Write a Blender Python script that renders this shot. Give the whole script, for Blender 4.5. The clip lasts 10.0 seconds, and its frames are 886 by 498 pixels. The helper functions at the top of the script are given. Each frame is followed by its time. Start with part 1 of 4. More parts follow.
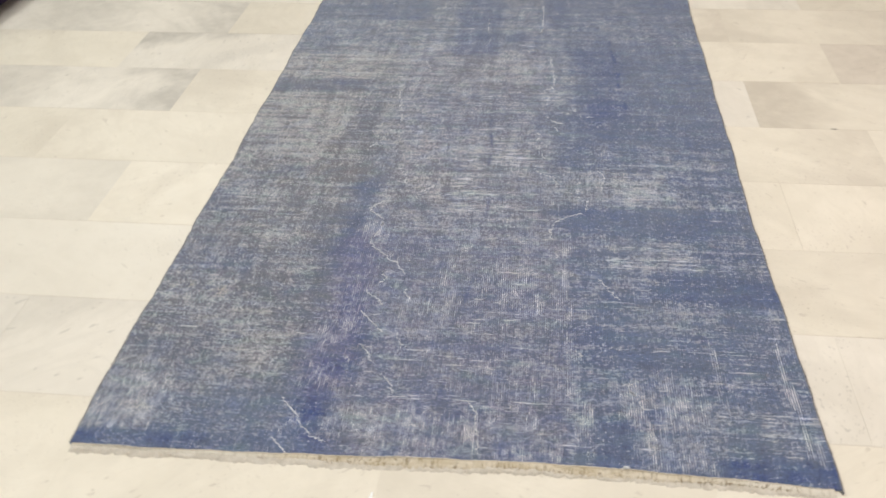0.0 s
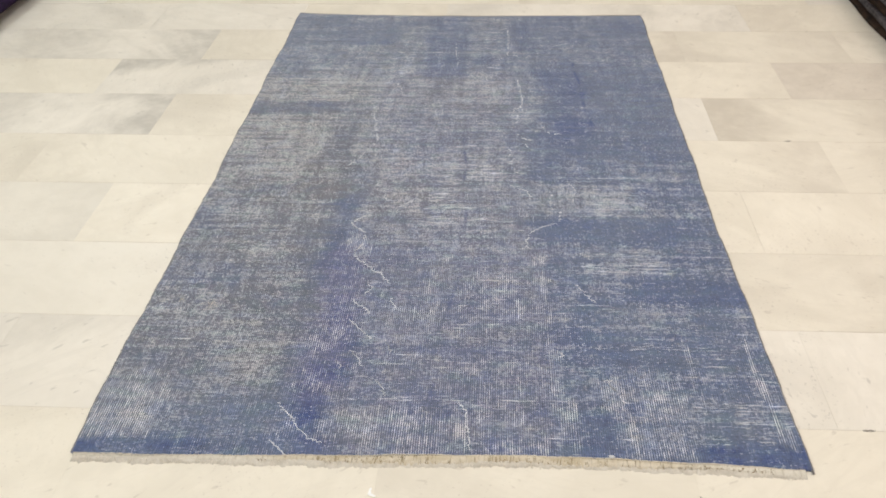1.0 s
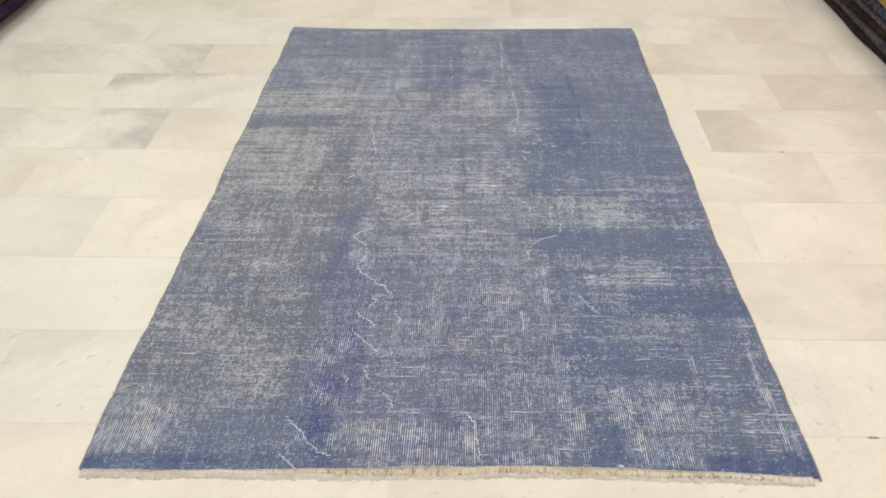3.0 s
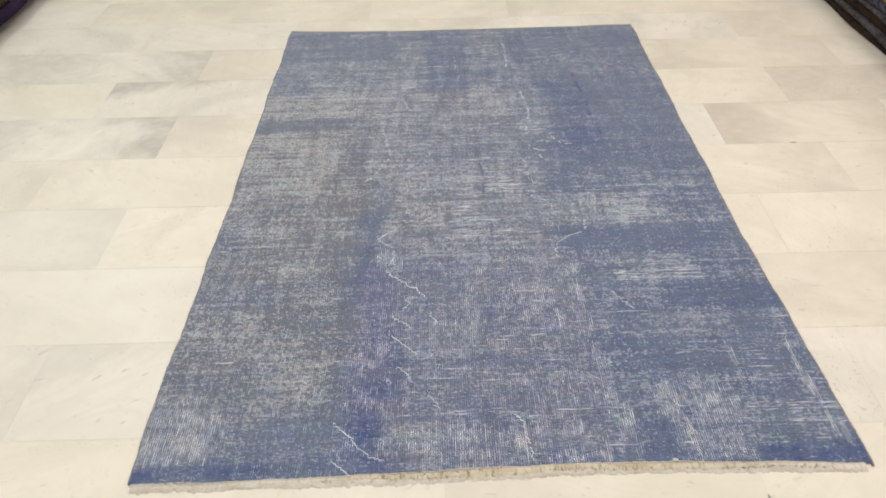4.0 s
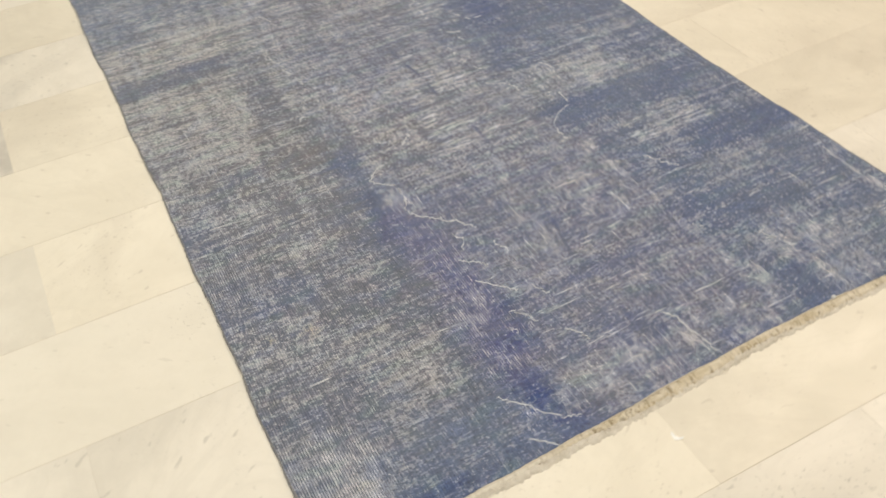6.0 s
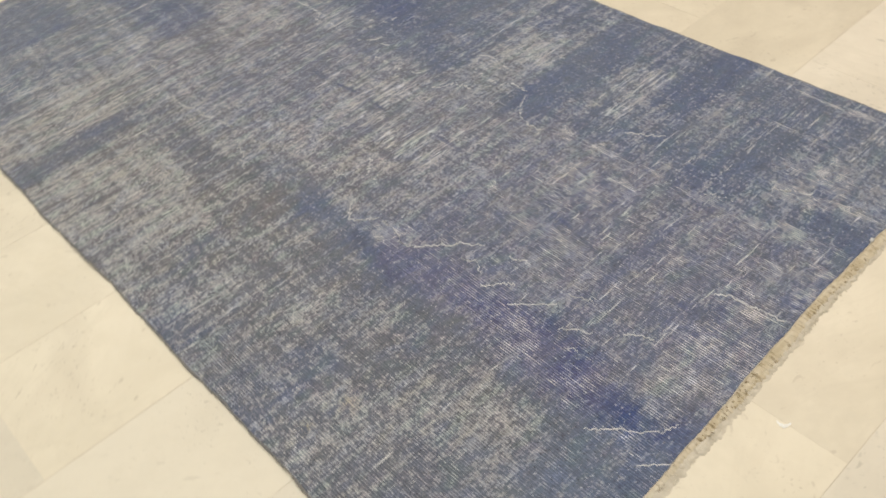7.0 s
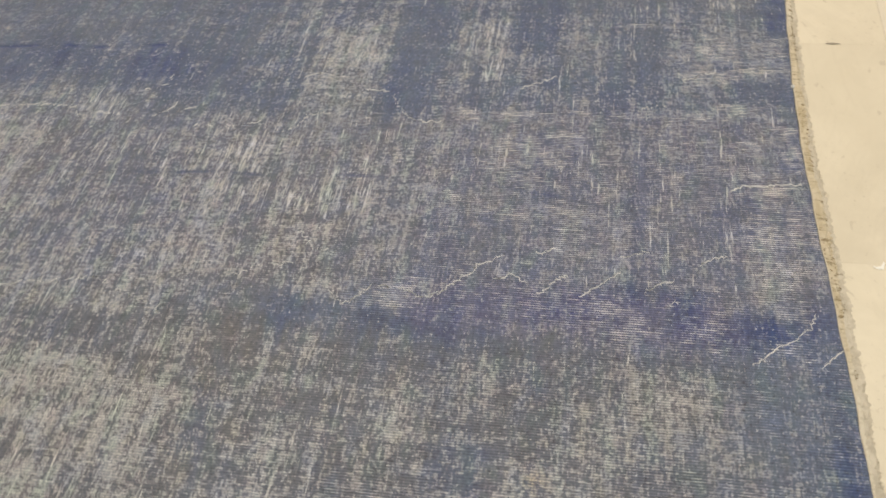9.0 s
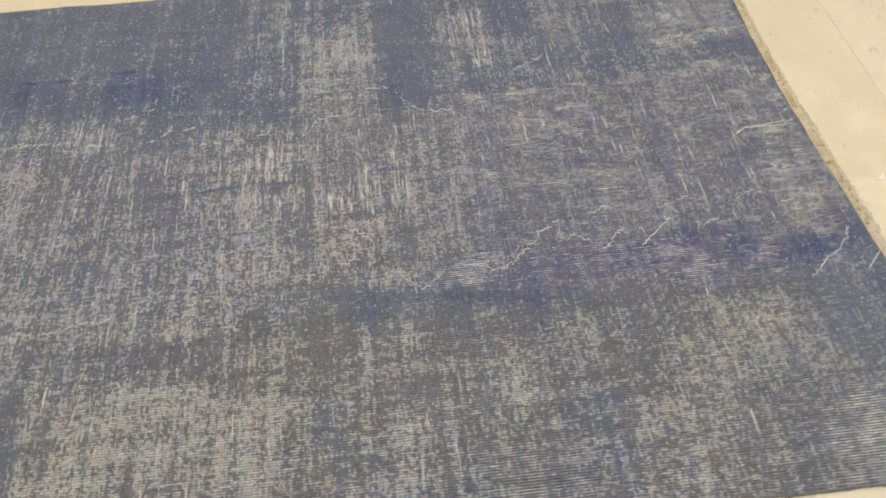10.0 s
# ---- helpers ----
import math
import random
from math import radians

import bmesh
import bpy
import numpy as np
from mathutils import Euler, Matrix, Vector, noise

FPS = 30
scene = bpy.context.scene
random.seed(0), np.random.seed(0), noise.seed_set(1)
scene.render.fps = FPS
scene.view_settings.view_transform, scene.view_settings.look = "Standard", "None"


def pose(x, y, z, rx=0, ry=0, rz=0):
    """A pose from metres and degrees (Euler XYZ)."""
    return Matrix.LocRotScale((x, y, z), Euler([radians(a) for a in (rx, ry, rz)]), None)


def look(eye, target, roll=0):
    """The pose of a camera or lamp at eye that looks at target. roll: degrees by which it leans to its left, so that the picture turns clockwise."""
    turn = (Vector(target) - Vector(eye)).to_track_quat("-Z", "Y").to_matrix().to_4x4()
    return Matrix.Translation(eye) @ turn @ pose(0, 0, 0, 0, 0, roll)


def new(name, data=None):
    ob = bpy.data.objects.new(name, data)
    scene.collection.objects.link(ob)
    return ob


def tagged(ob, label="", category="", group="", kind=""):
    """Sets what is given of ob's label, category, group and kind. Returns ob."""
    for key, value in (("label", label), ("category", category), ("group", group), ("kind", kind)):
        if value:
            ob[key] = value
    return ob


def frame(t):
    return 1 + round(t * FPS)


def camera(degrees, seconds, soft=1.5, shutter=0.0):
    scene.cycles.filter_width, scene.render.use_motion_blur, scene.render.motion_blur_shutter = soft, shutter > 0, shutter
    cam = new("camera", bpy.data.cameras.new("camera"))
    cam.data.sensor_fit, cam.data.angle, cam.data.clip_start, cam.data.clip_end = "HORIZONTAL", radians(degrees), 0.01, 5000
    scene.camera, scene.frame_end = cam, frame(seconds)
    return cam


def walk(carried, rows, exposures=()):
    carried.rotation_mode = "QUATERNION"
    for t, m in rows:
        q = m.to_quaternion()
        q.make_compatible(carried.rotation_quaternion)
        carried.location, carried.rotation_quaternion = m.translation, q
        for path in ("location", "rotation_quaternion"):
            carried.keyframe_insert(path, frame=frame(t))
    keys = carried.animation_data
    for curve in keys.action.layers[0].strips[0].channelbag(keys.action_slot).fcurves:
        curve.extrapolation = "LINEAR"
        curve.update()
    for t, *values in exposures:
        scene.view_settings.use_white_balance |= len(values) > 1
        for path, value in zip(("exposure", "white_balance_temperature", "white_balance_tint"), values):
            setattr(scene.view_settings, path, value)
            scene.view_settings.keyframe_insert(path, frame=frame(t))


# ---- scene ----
cam = camera(53.4, 10.0, soft=1.78, shutter=0.5)
PATH = [
    (0, (1.173, -1.163, 1.3), (0.961, 0.421, 0.097), -2.1),
    (0.2, (1.095, -1.196, 1.306), (0.963, 0.406, 0.116), -1.6),
    (0.5, (1.081, -1.219, 1.311), (1.015, 0.394, 0.129), -1.1),
    (0.8, (1.106, -1.248, 1.313), (1.015, 0.373, 0.146), -1.2),
    (1, (1.12, -1.264, 1.316), (1.004, 0.366, 0.164), -1.3),
    (1.2, (1.105, -1.276, 1.32), (1.001, 0.359, 0.173), -1.1),
    (1.5, (1.077, -1.284, 1.324), (0.985, 0.356, 0.183), -1.1),
    (1.8, (1.064, -1.287, 1.326), (0.975, 0.359, 0.193), -1.0),
    (2, (1.066, -1.283, 1.327), (0.994, 0.362, 0.192), -0.7),
    (2.2, (1.075, -1.279, 1.325), (0.999, 0.37, 0.195), -0.8),
    (3.3, (1.062, -1.274, 1.324), (0.985, 0.372, 0.191), -1.0),
    (3.5, (1.042, -1.276, 1.326), (0.966, 0.369, 0.191), -1.0),
    (3.8, (0.974, -1.277, 1.318), (0.924, 0.37, 0.184), -1.1),
    (4, (0.922, -1.27, 1.319), (0.91, 0.381, 0.19), -1.6),
    (4.2, (0.872, -1.242, 1.319), (0.892, 0.397, 0.173), -1.6),
    (4.5, (0.803, -1.153, 1.295), (0.891, 0.458, 0.113), -1.8),
    (4.8, (0.721, -1.034, 1.3), (0.865, 0.534, 0.068), -3.6),
    (5, (0.654, -0.969, 1.299), (0.854, 0.564, 0.03), -3.9),
    (5.2, (0.593, -0.932, 1.301), (0.832, 0.562, -0.008), -4.5),
    (5.5, (0.464, -0.896, 1.289), (0.807, 0.567, -0.032), -4.4),
    (5.7, (0.348, -0.874, 1.295), (0.811, 0.532, -0.05), -4.5),
    (6.8, (0.079, -0.546, 1.227), (0.882, 0.627, -0.179), -7.1),
    (7, (0.055, -0.478, 1.234), (0.918, 0.642, -0.181), -7.8),
    (7.2, (0.013, -0.399, 1.236), (0.948, 0.647, -0.19), -7.5),
    (7.5, (-0.085, -0.287, 1.236), (0.986, 0.608, -0.196), -6.7),
    (7.8, (-0.177, -0.176, 1.24), (0.982, 0.575, -0.207), -6.3),
    (8, (-0.197, -0.111, 1.235), (0.994, 0.57, -0.22), -6.1),
    (8.2, (-0.194, -0.033, 1.214), (1.035, 0.558, -0.249), -5.4),
    (8.5, (-0.151, 0.098, 1.199), (1.098, 0.602, -0.28), -6.3),
    (8.8, (-0.119, 0.228, 1.216), (1.126, 0.619, -0.3), -7.5),
    (9, (-0.12, 0.299, 1.213), (1.132, 0.614, -0.314), -7.0),
    (9.2, (-0.139, 0.386, 1.21), (1.142, 0.595, -0.311), -4.9),
    (9.5, (-0.199, 0.538, 1.225), (1.107, 0.619, -0.287), -3.6),
    (9.8, (-0.234, 0.672, 1.235), (1.072, 0.633, -0.279), -2.5),
    (10, (-0.221, 0.74, 1.219), (1.08, 0.642, -0.297), -2.2),
]

EXPOSURES = [(0.0, 0.0, 6270, 11), (4.0, 0.0, 6270, 11), (5.0, 0.02, 6340, 11), (5.5, 0.02, 6620, 10), (7.0, -0.13, 6930, 9), (8.0, -0.15, 7130, 9), (10.0, -0.18, 7320, 9)]
walk(cam, [(t, look(eye, target, roll)) for t, eye, target, roll in PATH], EXPOSURES)

# ---------------------------------------------------------------- world and lights
world = bpy.data.worlds.new("showroom_world")
scene.world = world
world.use_nodes = True
world.node_tree.nodes["Background"].inputs["Color"].default_value = (0.9, 0.92, 1.0, 1)
world.node_tree.nodes["Background"].inputs["Strength"].default_value = 0.05

ROOM = (-3.4, 5.4, -4.2, 6.2, 3.0)  # x0, x1, y0, y1, height


def ceiling_lamp(x, y, sx, sy, watts, colour):
    data = bpy.data.lights.new("ceiling_lamp", "AREA")
    data.shape, data.size, data.size_y = "RECTANGLE", sx, sy
    data.energy, data.color = watts, colour
    ob = new("ceiling_lamp", data)
    ob.matrix_world = pose(x, y, ROOM[4] - 0.06)
    return ob


for lx, tone in ((-1.6, (0.96, 0.985, 0.915)), (1.0, (0.98, 0.975, 0.935)), (3.6, (1.03, 0.885, 0.77))):
    for ly in (-2.4, 1.0, 4.4):
        ceiling_lamp(lx, ly, 1.2, 0.6, 22.0 if ly > 4 else 28.0, tone)



# ---------------------------------------------------------------- node helpers
class Nodes:
    """Short hand for building a material's node tree."""

    def __init__(self, name):
        self.mat = bpy.data.materials.new(name)
        self.mat.use_nodes = True
        self.tree = self.mat.node_tree
        self.bsdf = self.tree.nodes["Principled BSDF"]

    def add(self, kind, **props):
        n = self.tree.nodes.new(kind)
        for k, v in props.items():
            setattr(n, k, v)
        return n

    def put(self, socket, value):
        if isinstance(value, bpy.types.NodeSocket):
            self.tree.links.new(value, socket)
        elif isinstance(value, (tuple, list)) and len(value) == 3 and socket.type == "RGBA":
            socket.default_value = (*value, 1)
        else:
            socket.default_value = value

    def math(self, op, a, b=0.0, c=0.0, clamp=False):
        n = self.add("ShaderNodeMath", operation=op, use_clamp=clamp)
        for s, v in zip(n.inputs, (a, b, c)):
            self.put(s, v)
        return n.outputs[0]

    def mix(self, f, a, b, mode="MIX"):
        n = self.add("ShaderNodeMix", data_type="RGBA", blend_type=mode)
        self.put(n.inputs[0], f), self.put(n.inputs[6], a), self.put(n.inputs[7], b)
        return n.outputs[2]

    def smooth(self, v, lo, hi, to_lo=0.0, to_hi=1.0):
        n = self.add("ShaderNodeMapRange", interpolation_type="SMOOTHSTEP")
        for i, s in enumerate((v, lo, hi, to_lo, to_hi)):
            self.put(n.inputs[i], s)
        return n.outputs[0]

    def scaled(self, vec, sx, sy, sz=1.0):
        n = self.add("ShaderNodeVectorMath", operation="MULTIPLY")
        self.put(n.inputs[0], vec)
        n.inputs[1].default_value = (sx, sy, sz)
        return n.outputs[0]

    def noise(self, vec, scale=1.0, detail=2.0, rough=0.5, distort=0.0):
        n = self.add("ShaderNodeTexNoise")
        self.put(n.inputs["Vector"], vec)
        self.put(n.inputs["Scale"], scale)
        n.inputs["Detail"].default_value, n.inputs["Roughness"].default_value = detail, rough
        n.inputs["Distortion"].default_value = distort
        return n.outputs[0]

    def bump(self, height, strength, distance, normal=None):
        n = self.add("ShaderNodeBump")
        n.inputs["Strength"].default_value, n.inputs["Distance"].default_value = strength, distance
        self.put(n.inputs["Height"], height)
        if normal is not None:
            self.put(n.inputs["Normal"], normal)
        return n.outputs[0]

    def coords(self, which="Object"):
        return self.add("ShaderNodeTexCoord").outputs[which]

    def world_place(self):
        return self.add("ShaderNodeNewGeometry").outputs["Position"]

    def done(self, colour, rough, normal=None, **more):
        self.put(self.bsdf.inputs["Base Color"], colour)
        self.put(self.bsdf.inputs["Roughness"], rough)
        if normal is not None:
            self.put(self.bsdf.inputs["Normal"], normal)
        for k, v in more.items():
            self.put(self.bsdf.inputs[k.replace("_", " ")], v)
        return self.mat


# ---------------------------------------------------------------- materials
def marble(name, base, cloud, vein, streak):
    """Honed marble: soft clouds, grey stains, few crossing veins and pits; each tile differs a little."""
    m = Nodes(name)
    p = m.world_place()
    info = m.add("ShaderNodeObjectInfo").outputs["Random"]
    turn = m.add("ShaderNodeVectorRotate", rotation_type="Z_AXIS")
    m.put(turn.inputs["Vector"], p), m.put(turn.inputs["Angle"], m.math("MULTIPLY", info, 6.0))
    shift = m.add("ShaderNodeCombineXYZ")
    m.put(shift.inputs[0], m.math("MULTIPLY", info, 37.0)), m.put(shift.inputs[2], m.math("MULTIPLY", info, 91.0))
    off = m.add("ShaderNodeVectorMath", operation="ADD")
    m.put(off.inputs[0], turn.outputs[0]), m.put(off.inputs[1], shift.outputs[0])
    v = off.outputs[0]
    clouds = m.noise(m.scaled(v, 3.2, 5.0), 1.0, 5.0, 0.6, 0.6)
    blot = m.noise(v, 2.6, 3.0, 0.5, 0.8)
    veins = m.noise(m.scaled(v, 2.2, 5.5), 1.0, 5.0, 0.62, 1.6)
    thin = m.math("ABSOLUTE", m.math("SUBTRACT", veins, 0.5))
    fine = m.noise(v, 70.0, 3.0, 0.6)
    mottle = m.noise(v, 16.0, 4.0, 0.65)
    spots = m.smooth(m.noise(m.scaled(v, 26.0, 58.0), 1.0, 2.0), 0.67, 0.74)
    c = m.mix(m.smooth(clouds, 0.38, 0.70), base, cloud)
    c = m.mix(m.math("MULTIPLY", m.smooth(blot, 0.52, 0.74), 0.75 * streak + 0.22), c, vein)
    c = m.mix(m.math("MULTIPLY", m.smooth(thin, 0.05, 0.0), streak * 0.28), c, vein)
    c = m.mix(m.math("MULTIPLY", m.smooth(mottle, 0.42, 0.70), 0.55), c, cloud)
    c = m.mix(m.math("MULTIPLY", spots, 0.45 * streak + 0.42), c, vein)
    c = m.mix(m.math("MULTIPLY", m.smooth(fine, 0.35, 0.75), 0.12), c, cloud)
    # some slabs are cut where the stone turns grey towards one end
    slab = m.add("ShaderNodeSeparateXYZ")
    m.put(slab.inputs[0], m.coords())
    ends = m.add("ShaderNodeSeparateColor")
    m.put(ends.inputs[0], m.add("ShaderNodeObjectInfo").outputs["Color"])
    wave = m.math("MULTIPLY", m.math("SUBTRACT", clouds, 0.5), 0.55)
    lx, ly = slab.outputs[0], slab.outputs[1]
    east = m.smooth(m.math("ADD", lx, wave), 0.02, 0.28)
    west = m.smooth(m.math("ADD", m.math("MULTIPLY", lx, -1.0), wave), 0.02, 0.28)
    corner = m.smooth(m.math("ADD", m.math("SUBTRACT", m.math("MULTIPLY", ly, 1.6), m.math("MULTIPLY", lx, 0.8)), wave), 0.16, 0.34)
    stain = m.math("MAXIMUM", m.math("MULTIPLY", east, ends.outputs[0]), m.math("MAXIMUM", m.math("MULTIPLY", west, ends.outputs[1]), m.math("MULTIPLY", corner, ends.outputs[2])))
    c = m.mix(m.math("MULTIPLY", stain, m.smooth(mottle, 0.25, 0.65, 0.55, 1.0)), c, vein)
    pits = m.math("MULTIPLY", m.smooth(m.noise(v, 120.0, 2.0, 0.6), 0.60, 0.72), m.smooth(blot, 0.45, 0.65))
    c = m.mix(m.math("MULTIPLY", pits, 0.8), c, vein)
    tone = m.math("ADD", 0.96, m.math("MULTIPLY", info, 0.05))
    grey = m.add("ShaderNodeCombineColor")
    for i in range(3):
        m.put(grey.inputs[i], tone)
    c = m.mix(1.0, c, grey.outputs[0], "MULTIPLY")
    rough = m.smooth(mottle, 0.3, 0.7, 0.30, 0.46)
    return m.done(c, rough, m.bump(mottle, 0.05, 0.002))


M_WHITE = marble("marble_white", (0.81, 0.77, 0.705), (0.745, 0.705, 0.64), (0.50, 0.475, 0.435), 0.33)
M_CREAM = marble("marble_cream", (0.80, 0.752, 0.66), (0.735, 0.688, 0.598), (0.57, 0.52, 0.45), 0.36)
M_EVEN = marble("marble_even", (0.81, 0.77, 0.695), (0.755, 0.715, 0.64), (0.58, 0.545, 0.49), -0.12)
M_TAN = marble("marble_tan", (0.72, 0.665, 0.59), (0.65, 0.595, 0.525), (0.48, 0.435, 0.38), 0.6)


def plain(name, colour, colour2, scale, rough, relief=0.0, sheen=0.0):
    m = Nodes(name)
    p = m.coords()
    n = m.noise(p, scale, 4.0, 0.6)
    fine = m.noise(p, scale * 9, 2.0, 0.6)
    c = m.mix(m.smooth(n, 0.3, 0.7), colour, colour2)
    c = m.mix(m.math("MULTIPLY", fine, 0.4), c, colour2)
    return m.done(c, rough, m.bump(fine, 0.5, relief) if relief else None, Sheen_Weight=sheen)


M_GROUT = plain("grout", (0.74, 0.69, 0.61), (0.60, 0.55, 0.48), 9.0, 0.9, 0.001)
M_WALL = plain("wall_paint", (0.78, 0.75, 0.69), (0.74, 0.71, 0.65), 2.0, 0.8, 0.0006)
M_CEILING = plain("ceiling_paint", (0.82, 0.81, 0.78), (0.79, 0.78, 0.75), 2.0, 0.9, 0.0004)
M_CREAM_YARN = plain("cream_cotton", (0.70, 0.66, 0.60), (0.53, 0.49, 0.43), 45.0, 0.95, 0.001)


def yarn_material(name, thread, gap, wear):
    """Flat woven cotton: threads side by side across the end, dark slits between some of them."""
    m = Nodes(name)
    p = m.coords()
    slit = m.noise(m.scaled(p, 190.0, 30.0), 1.0, 3.0, 0.6)
    cloud = m.noise(m.scaled(p, 22.0, 60.0), 1.0, 3.0, 0.6)
    sx = m.add("ShaderNodeSeparateXYZ")
    m.put(sx.inputs[0], p)
    # bleached towards both corners
    bleached = m.math("MAXIMUM", m.smooth(sx.outputs[0], 0.52, 0.30), m.smooth(sx.outputs[0], 1.12, 1.30))
    c = m.mix(m.smooth(cloud, 0.35, 0.65), thread, wear)
    c = m.mix(m.math("MULTIPLY", bleached, 0.75), c, (0.72, 0.69, 0.63))
    c = m.mix(m.math("MULTIPLY", m.smooth(slit, 0.50, 0.68), m.math("SUBTRACT", 0.8, m.math("MULTIPLY", bleached, 0.55))), c, gap)
    return m.done(c, 0.95, m.bump(slit, 0.8, 0.002))


M_KHAKI_YARN = yarn_material("khaki_cotton", (0.54, 0.47, 0.35), (0.22, 0.17, 0.10), (0.66, 0.60, 0.50))
M_BROWN_YARN = plain("brown_cotton", (0.38, 0.30, 0.19), (0.26, 0.20, 0.12), 90.0, 0.95, 0.001)
M_CORD = plain("pale_cotton_cord", (0.76, 0.72, 0.65), (0.64, 0.58, 0.49), 70.0, 0.95, 0.002)
M_PAPER = plain("white_paper", (0.95, 0.96, 0.97), (0.92, 0.93, 0.95), 30.0, 0.7)
M_SELVEDGE = plain("selvedge_wool", (0.16, 0.17, 0.20), (0.24, 0.23, 0.235), 70.0, 0.95, 0.003)
M_BARE = plain("bare_warp_cotton", (0.79, 0.81, 0.86), (0.57, 0.59, 0.64), 120.0, 0.95, 0.002)


def rug_material():
    """Blue over-dyed pile, worn through in grains, along the wefts and down to the warps."""
    m = Nodes("overdyed_blue_wool")
    p = m.coords()
    at = m.add("ShaderNodeAttribute", attribute_name="wear")
    sep = m.add("ShaderNodeSeparateColor")
    m.put(sep.inputs[0], at.outputs["Color"])
    grain, weft, warp = sep.outputs[0], sep.outputs[1], sep.outputs[2]
    dye = at.outputs["Alpha"]
    at2 = m.add("ShaderNodeAttribute", attribute_name="tint")
    sep2 = m.add("ShaderNodeSeparateColor")
    m.put(sep2.inputs[0], at2.outputs["Color"])
    warm, streak, purple = sep2.outputs[0], sep2.outputs[1], at2.outputs["Alpha"]
    sx = m.add("ShaderNodeSeparateXYZ")
    m.put(sx.inputs[0], p)
    band = m.noise(m.scaled(p, 2.2, 75.0), 1.0, 3.0, 0.6)
    slow = m.noise(m.scaled(p, 4.0, 38.0), 1.0, 3.0, 0.6)
    sway = m.math("ADD", m.math("MULTIPLY", m.math("SUBTRACT", band, 0.5), 0.38), m.math("MULTIPLY", m.math("SUBTRACT", slow, 0.5), 0.20))
    column = m.noise(m.scaled(p, 42.0, 5.0), 1.0, 3.0, 0.6)
    cloud = m.noise(m.scaled(p, 14.0, 17.0), 1.0, 3.0, 0.6)
    sway = m.math("ADD", sway, m.math("ADD", m.math("MULTIPLY", m.math("SUBTRACT", column, 0.5), 0.28), m.math("MULTIPLY", m.math("SUBTRACT", cloud, 0.5), 0.18)))
    # grains of worn pile: knots, crossed by short runs along both threads
    n1 = m.noise(m.scaled(p, 145.0, 165.0), 1.0, 4.0, 0.62)
    n2 = m.noise(m.scaled(p, 42.0, 56.0), 1.0, 3.0, 0.6)
    n7 = m.noise(m.scaled(p, 58.0, 230.0), 1.0, 3.0, 0.6)
    n8 = m.noise(m.scaled(p, 230.0, 48.0), 1.0, 3.0, 0.6)
    g = m.math("ADD", m.math("MULTIPLY", n1, 0.62), m.math("ADD", m.math("MULTIPLY", n7, 0.44), m.math("MULTIPLY", n8, 0.46)))
    g = m.math("ADD", m.math("SUBTRACT", g, 0.47), m.math("MULTIPLY", n2, 0.42))
    th = m.math("SUBTRACT", m.math("SUBTRACT", 0.650, m.math("MULTIPLY", grain, 0.275)), sway)
    worn_g = m.smooth(g, m.math("SUBTRACT", th, 0.055), m.math("ADD", th, 0.11))
    # dashes along the wefts, short and long
    n3 = m.noise(m.scaled(p, 26.0, 230.0), 1.0, 3.0, 0.6)
    n5 = m.noise(m.scaled(p, 7.0, 150.0), 1.0, 2.0, 0.6)
    f = m.math("ADD", m.math("MULTIPLY", n3, 0.75), m.math("MULTIPLY", n5, 0.55))
    f = m.math("SUBTRACT", f, 0.15)
    th = m.math("SUBTRACT", 0.735, m.math("ADD", m.math("MULTIPLY", m.math("MAXIMUM", weft, m.math("MULTIPLY", streak, 1.30)), 0.30), m.math("MULTIPLY", sway, 0.5)))
    worn_f = m.smooth(f, m.math("SUBTRACT", th, 0.02), m.math("ADD", th, 0.09))
    # stray flecks of bare knots
    speck = m.smooth(m.noise(m.scaled(p, 130.0, 190.0), 1.0, 1.0), 0.665, 0.75)
    # bare warps, side by side, each worn in runs of its own
    wob = m.noise(m.scaled(p, 9.0, 4.0), 1.0, 2.0)
    warps = m.math("ADD", m.math("MULTIPLY", sx.outputs[0], 1 / 0.0047), m.math("MULTIPLY", wob, 1.3))
    ph = m.math("MULTIPLY", warps, 2 * math.pi)
    line = m.smooth(m.math("SINE", ph), -0.6, 0.8)
    thread = m.smooth(m.math("SINE", ph), 0.1, 0.95)
    run_at = m.add("ShaderNodeCombineXYZ")
    m.put(run_at.inputs[0], m.math("MULTIPLY", m.math("FLOOR", m.math("ADD", warps, 0.25)), 3.71))
    m.put(run_at.inputs[1], m.math("MULTIPLY", sx.outputs[1], 26.0))
    runs_w = m.noise(run_at.outputs[0], 1.0, 3.0, 0.6)
    ribbed = m.smooth(m.noise(m.scaled(p, 7.0, 6.0), 1.0, 3.0, 0.6), 0.44, 0.60)
    ribbed = m.math("MAXIMUM", ribbed, m.smooth(warm, 0.28, 0.55))
    ribbed = m.math("MAXIMUM", ribbed, m.smooth(warp, 0.25, 0.6))
    rows = m.math("SINE", m.math("ADD", m.math("MULTIPLY", sx.outputs[1], 2 * math.pi / 0.0046), m.math("MULTIPLY", wob, 6.0)))
    weft_thread = m.smooth(rows, 0.1, 0.95)
    n4 = m.noise(m.scaled(p, 90.0, 75.0), 1.0, 3.0, 0.65)
    n9 = m.noise(m.scaled(p, 22.0, 16.0), 1.0, 3.0, 0.6)
    w = m.math("ADD", m.math("MULTIPLY", n4, 0.32), m.math("ADD", m.math("MULTIPLY", runs_w, 0.42), m.math("MULTIPLY", n9, 0.26)))
    th = m.math("SUBTRACT", 0.66, m.math("MULTIPLY", warp, 0.30))
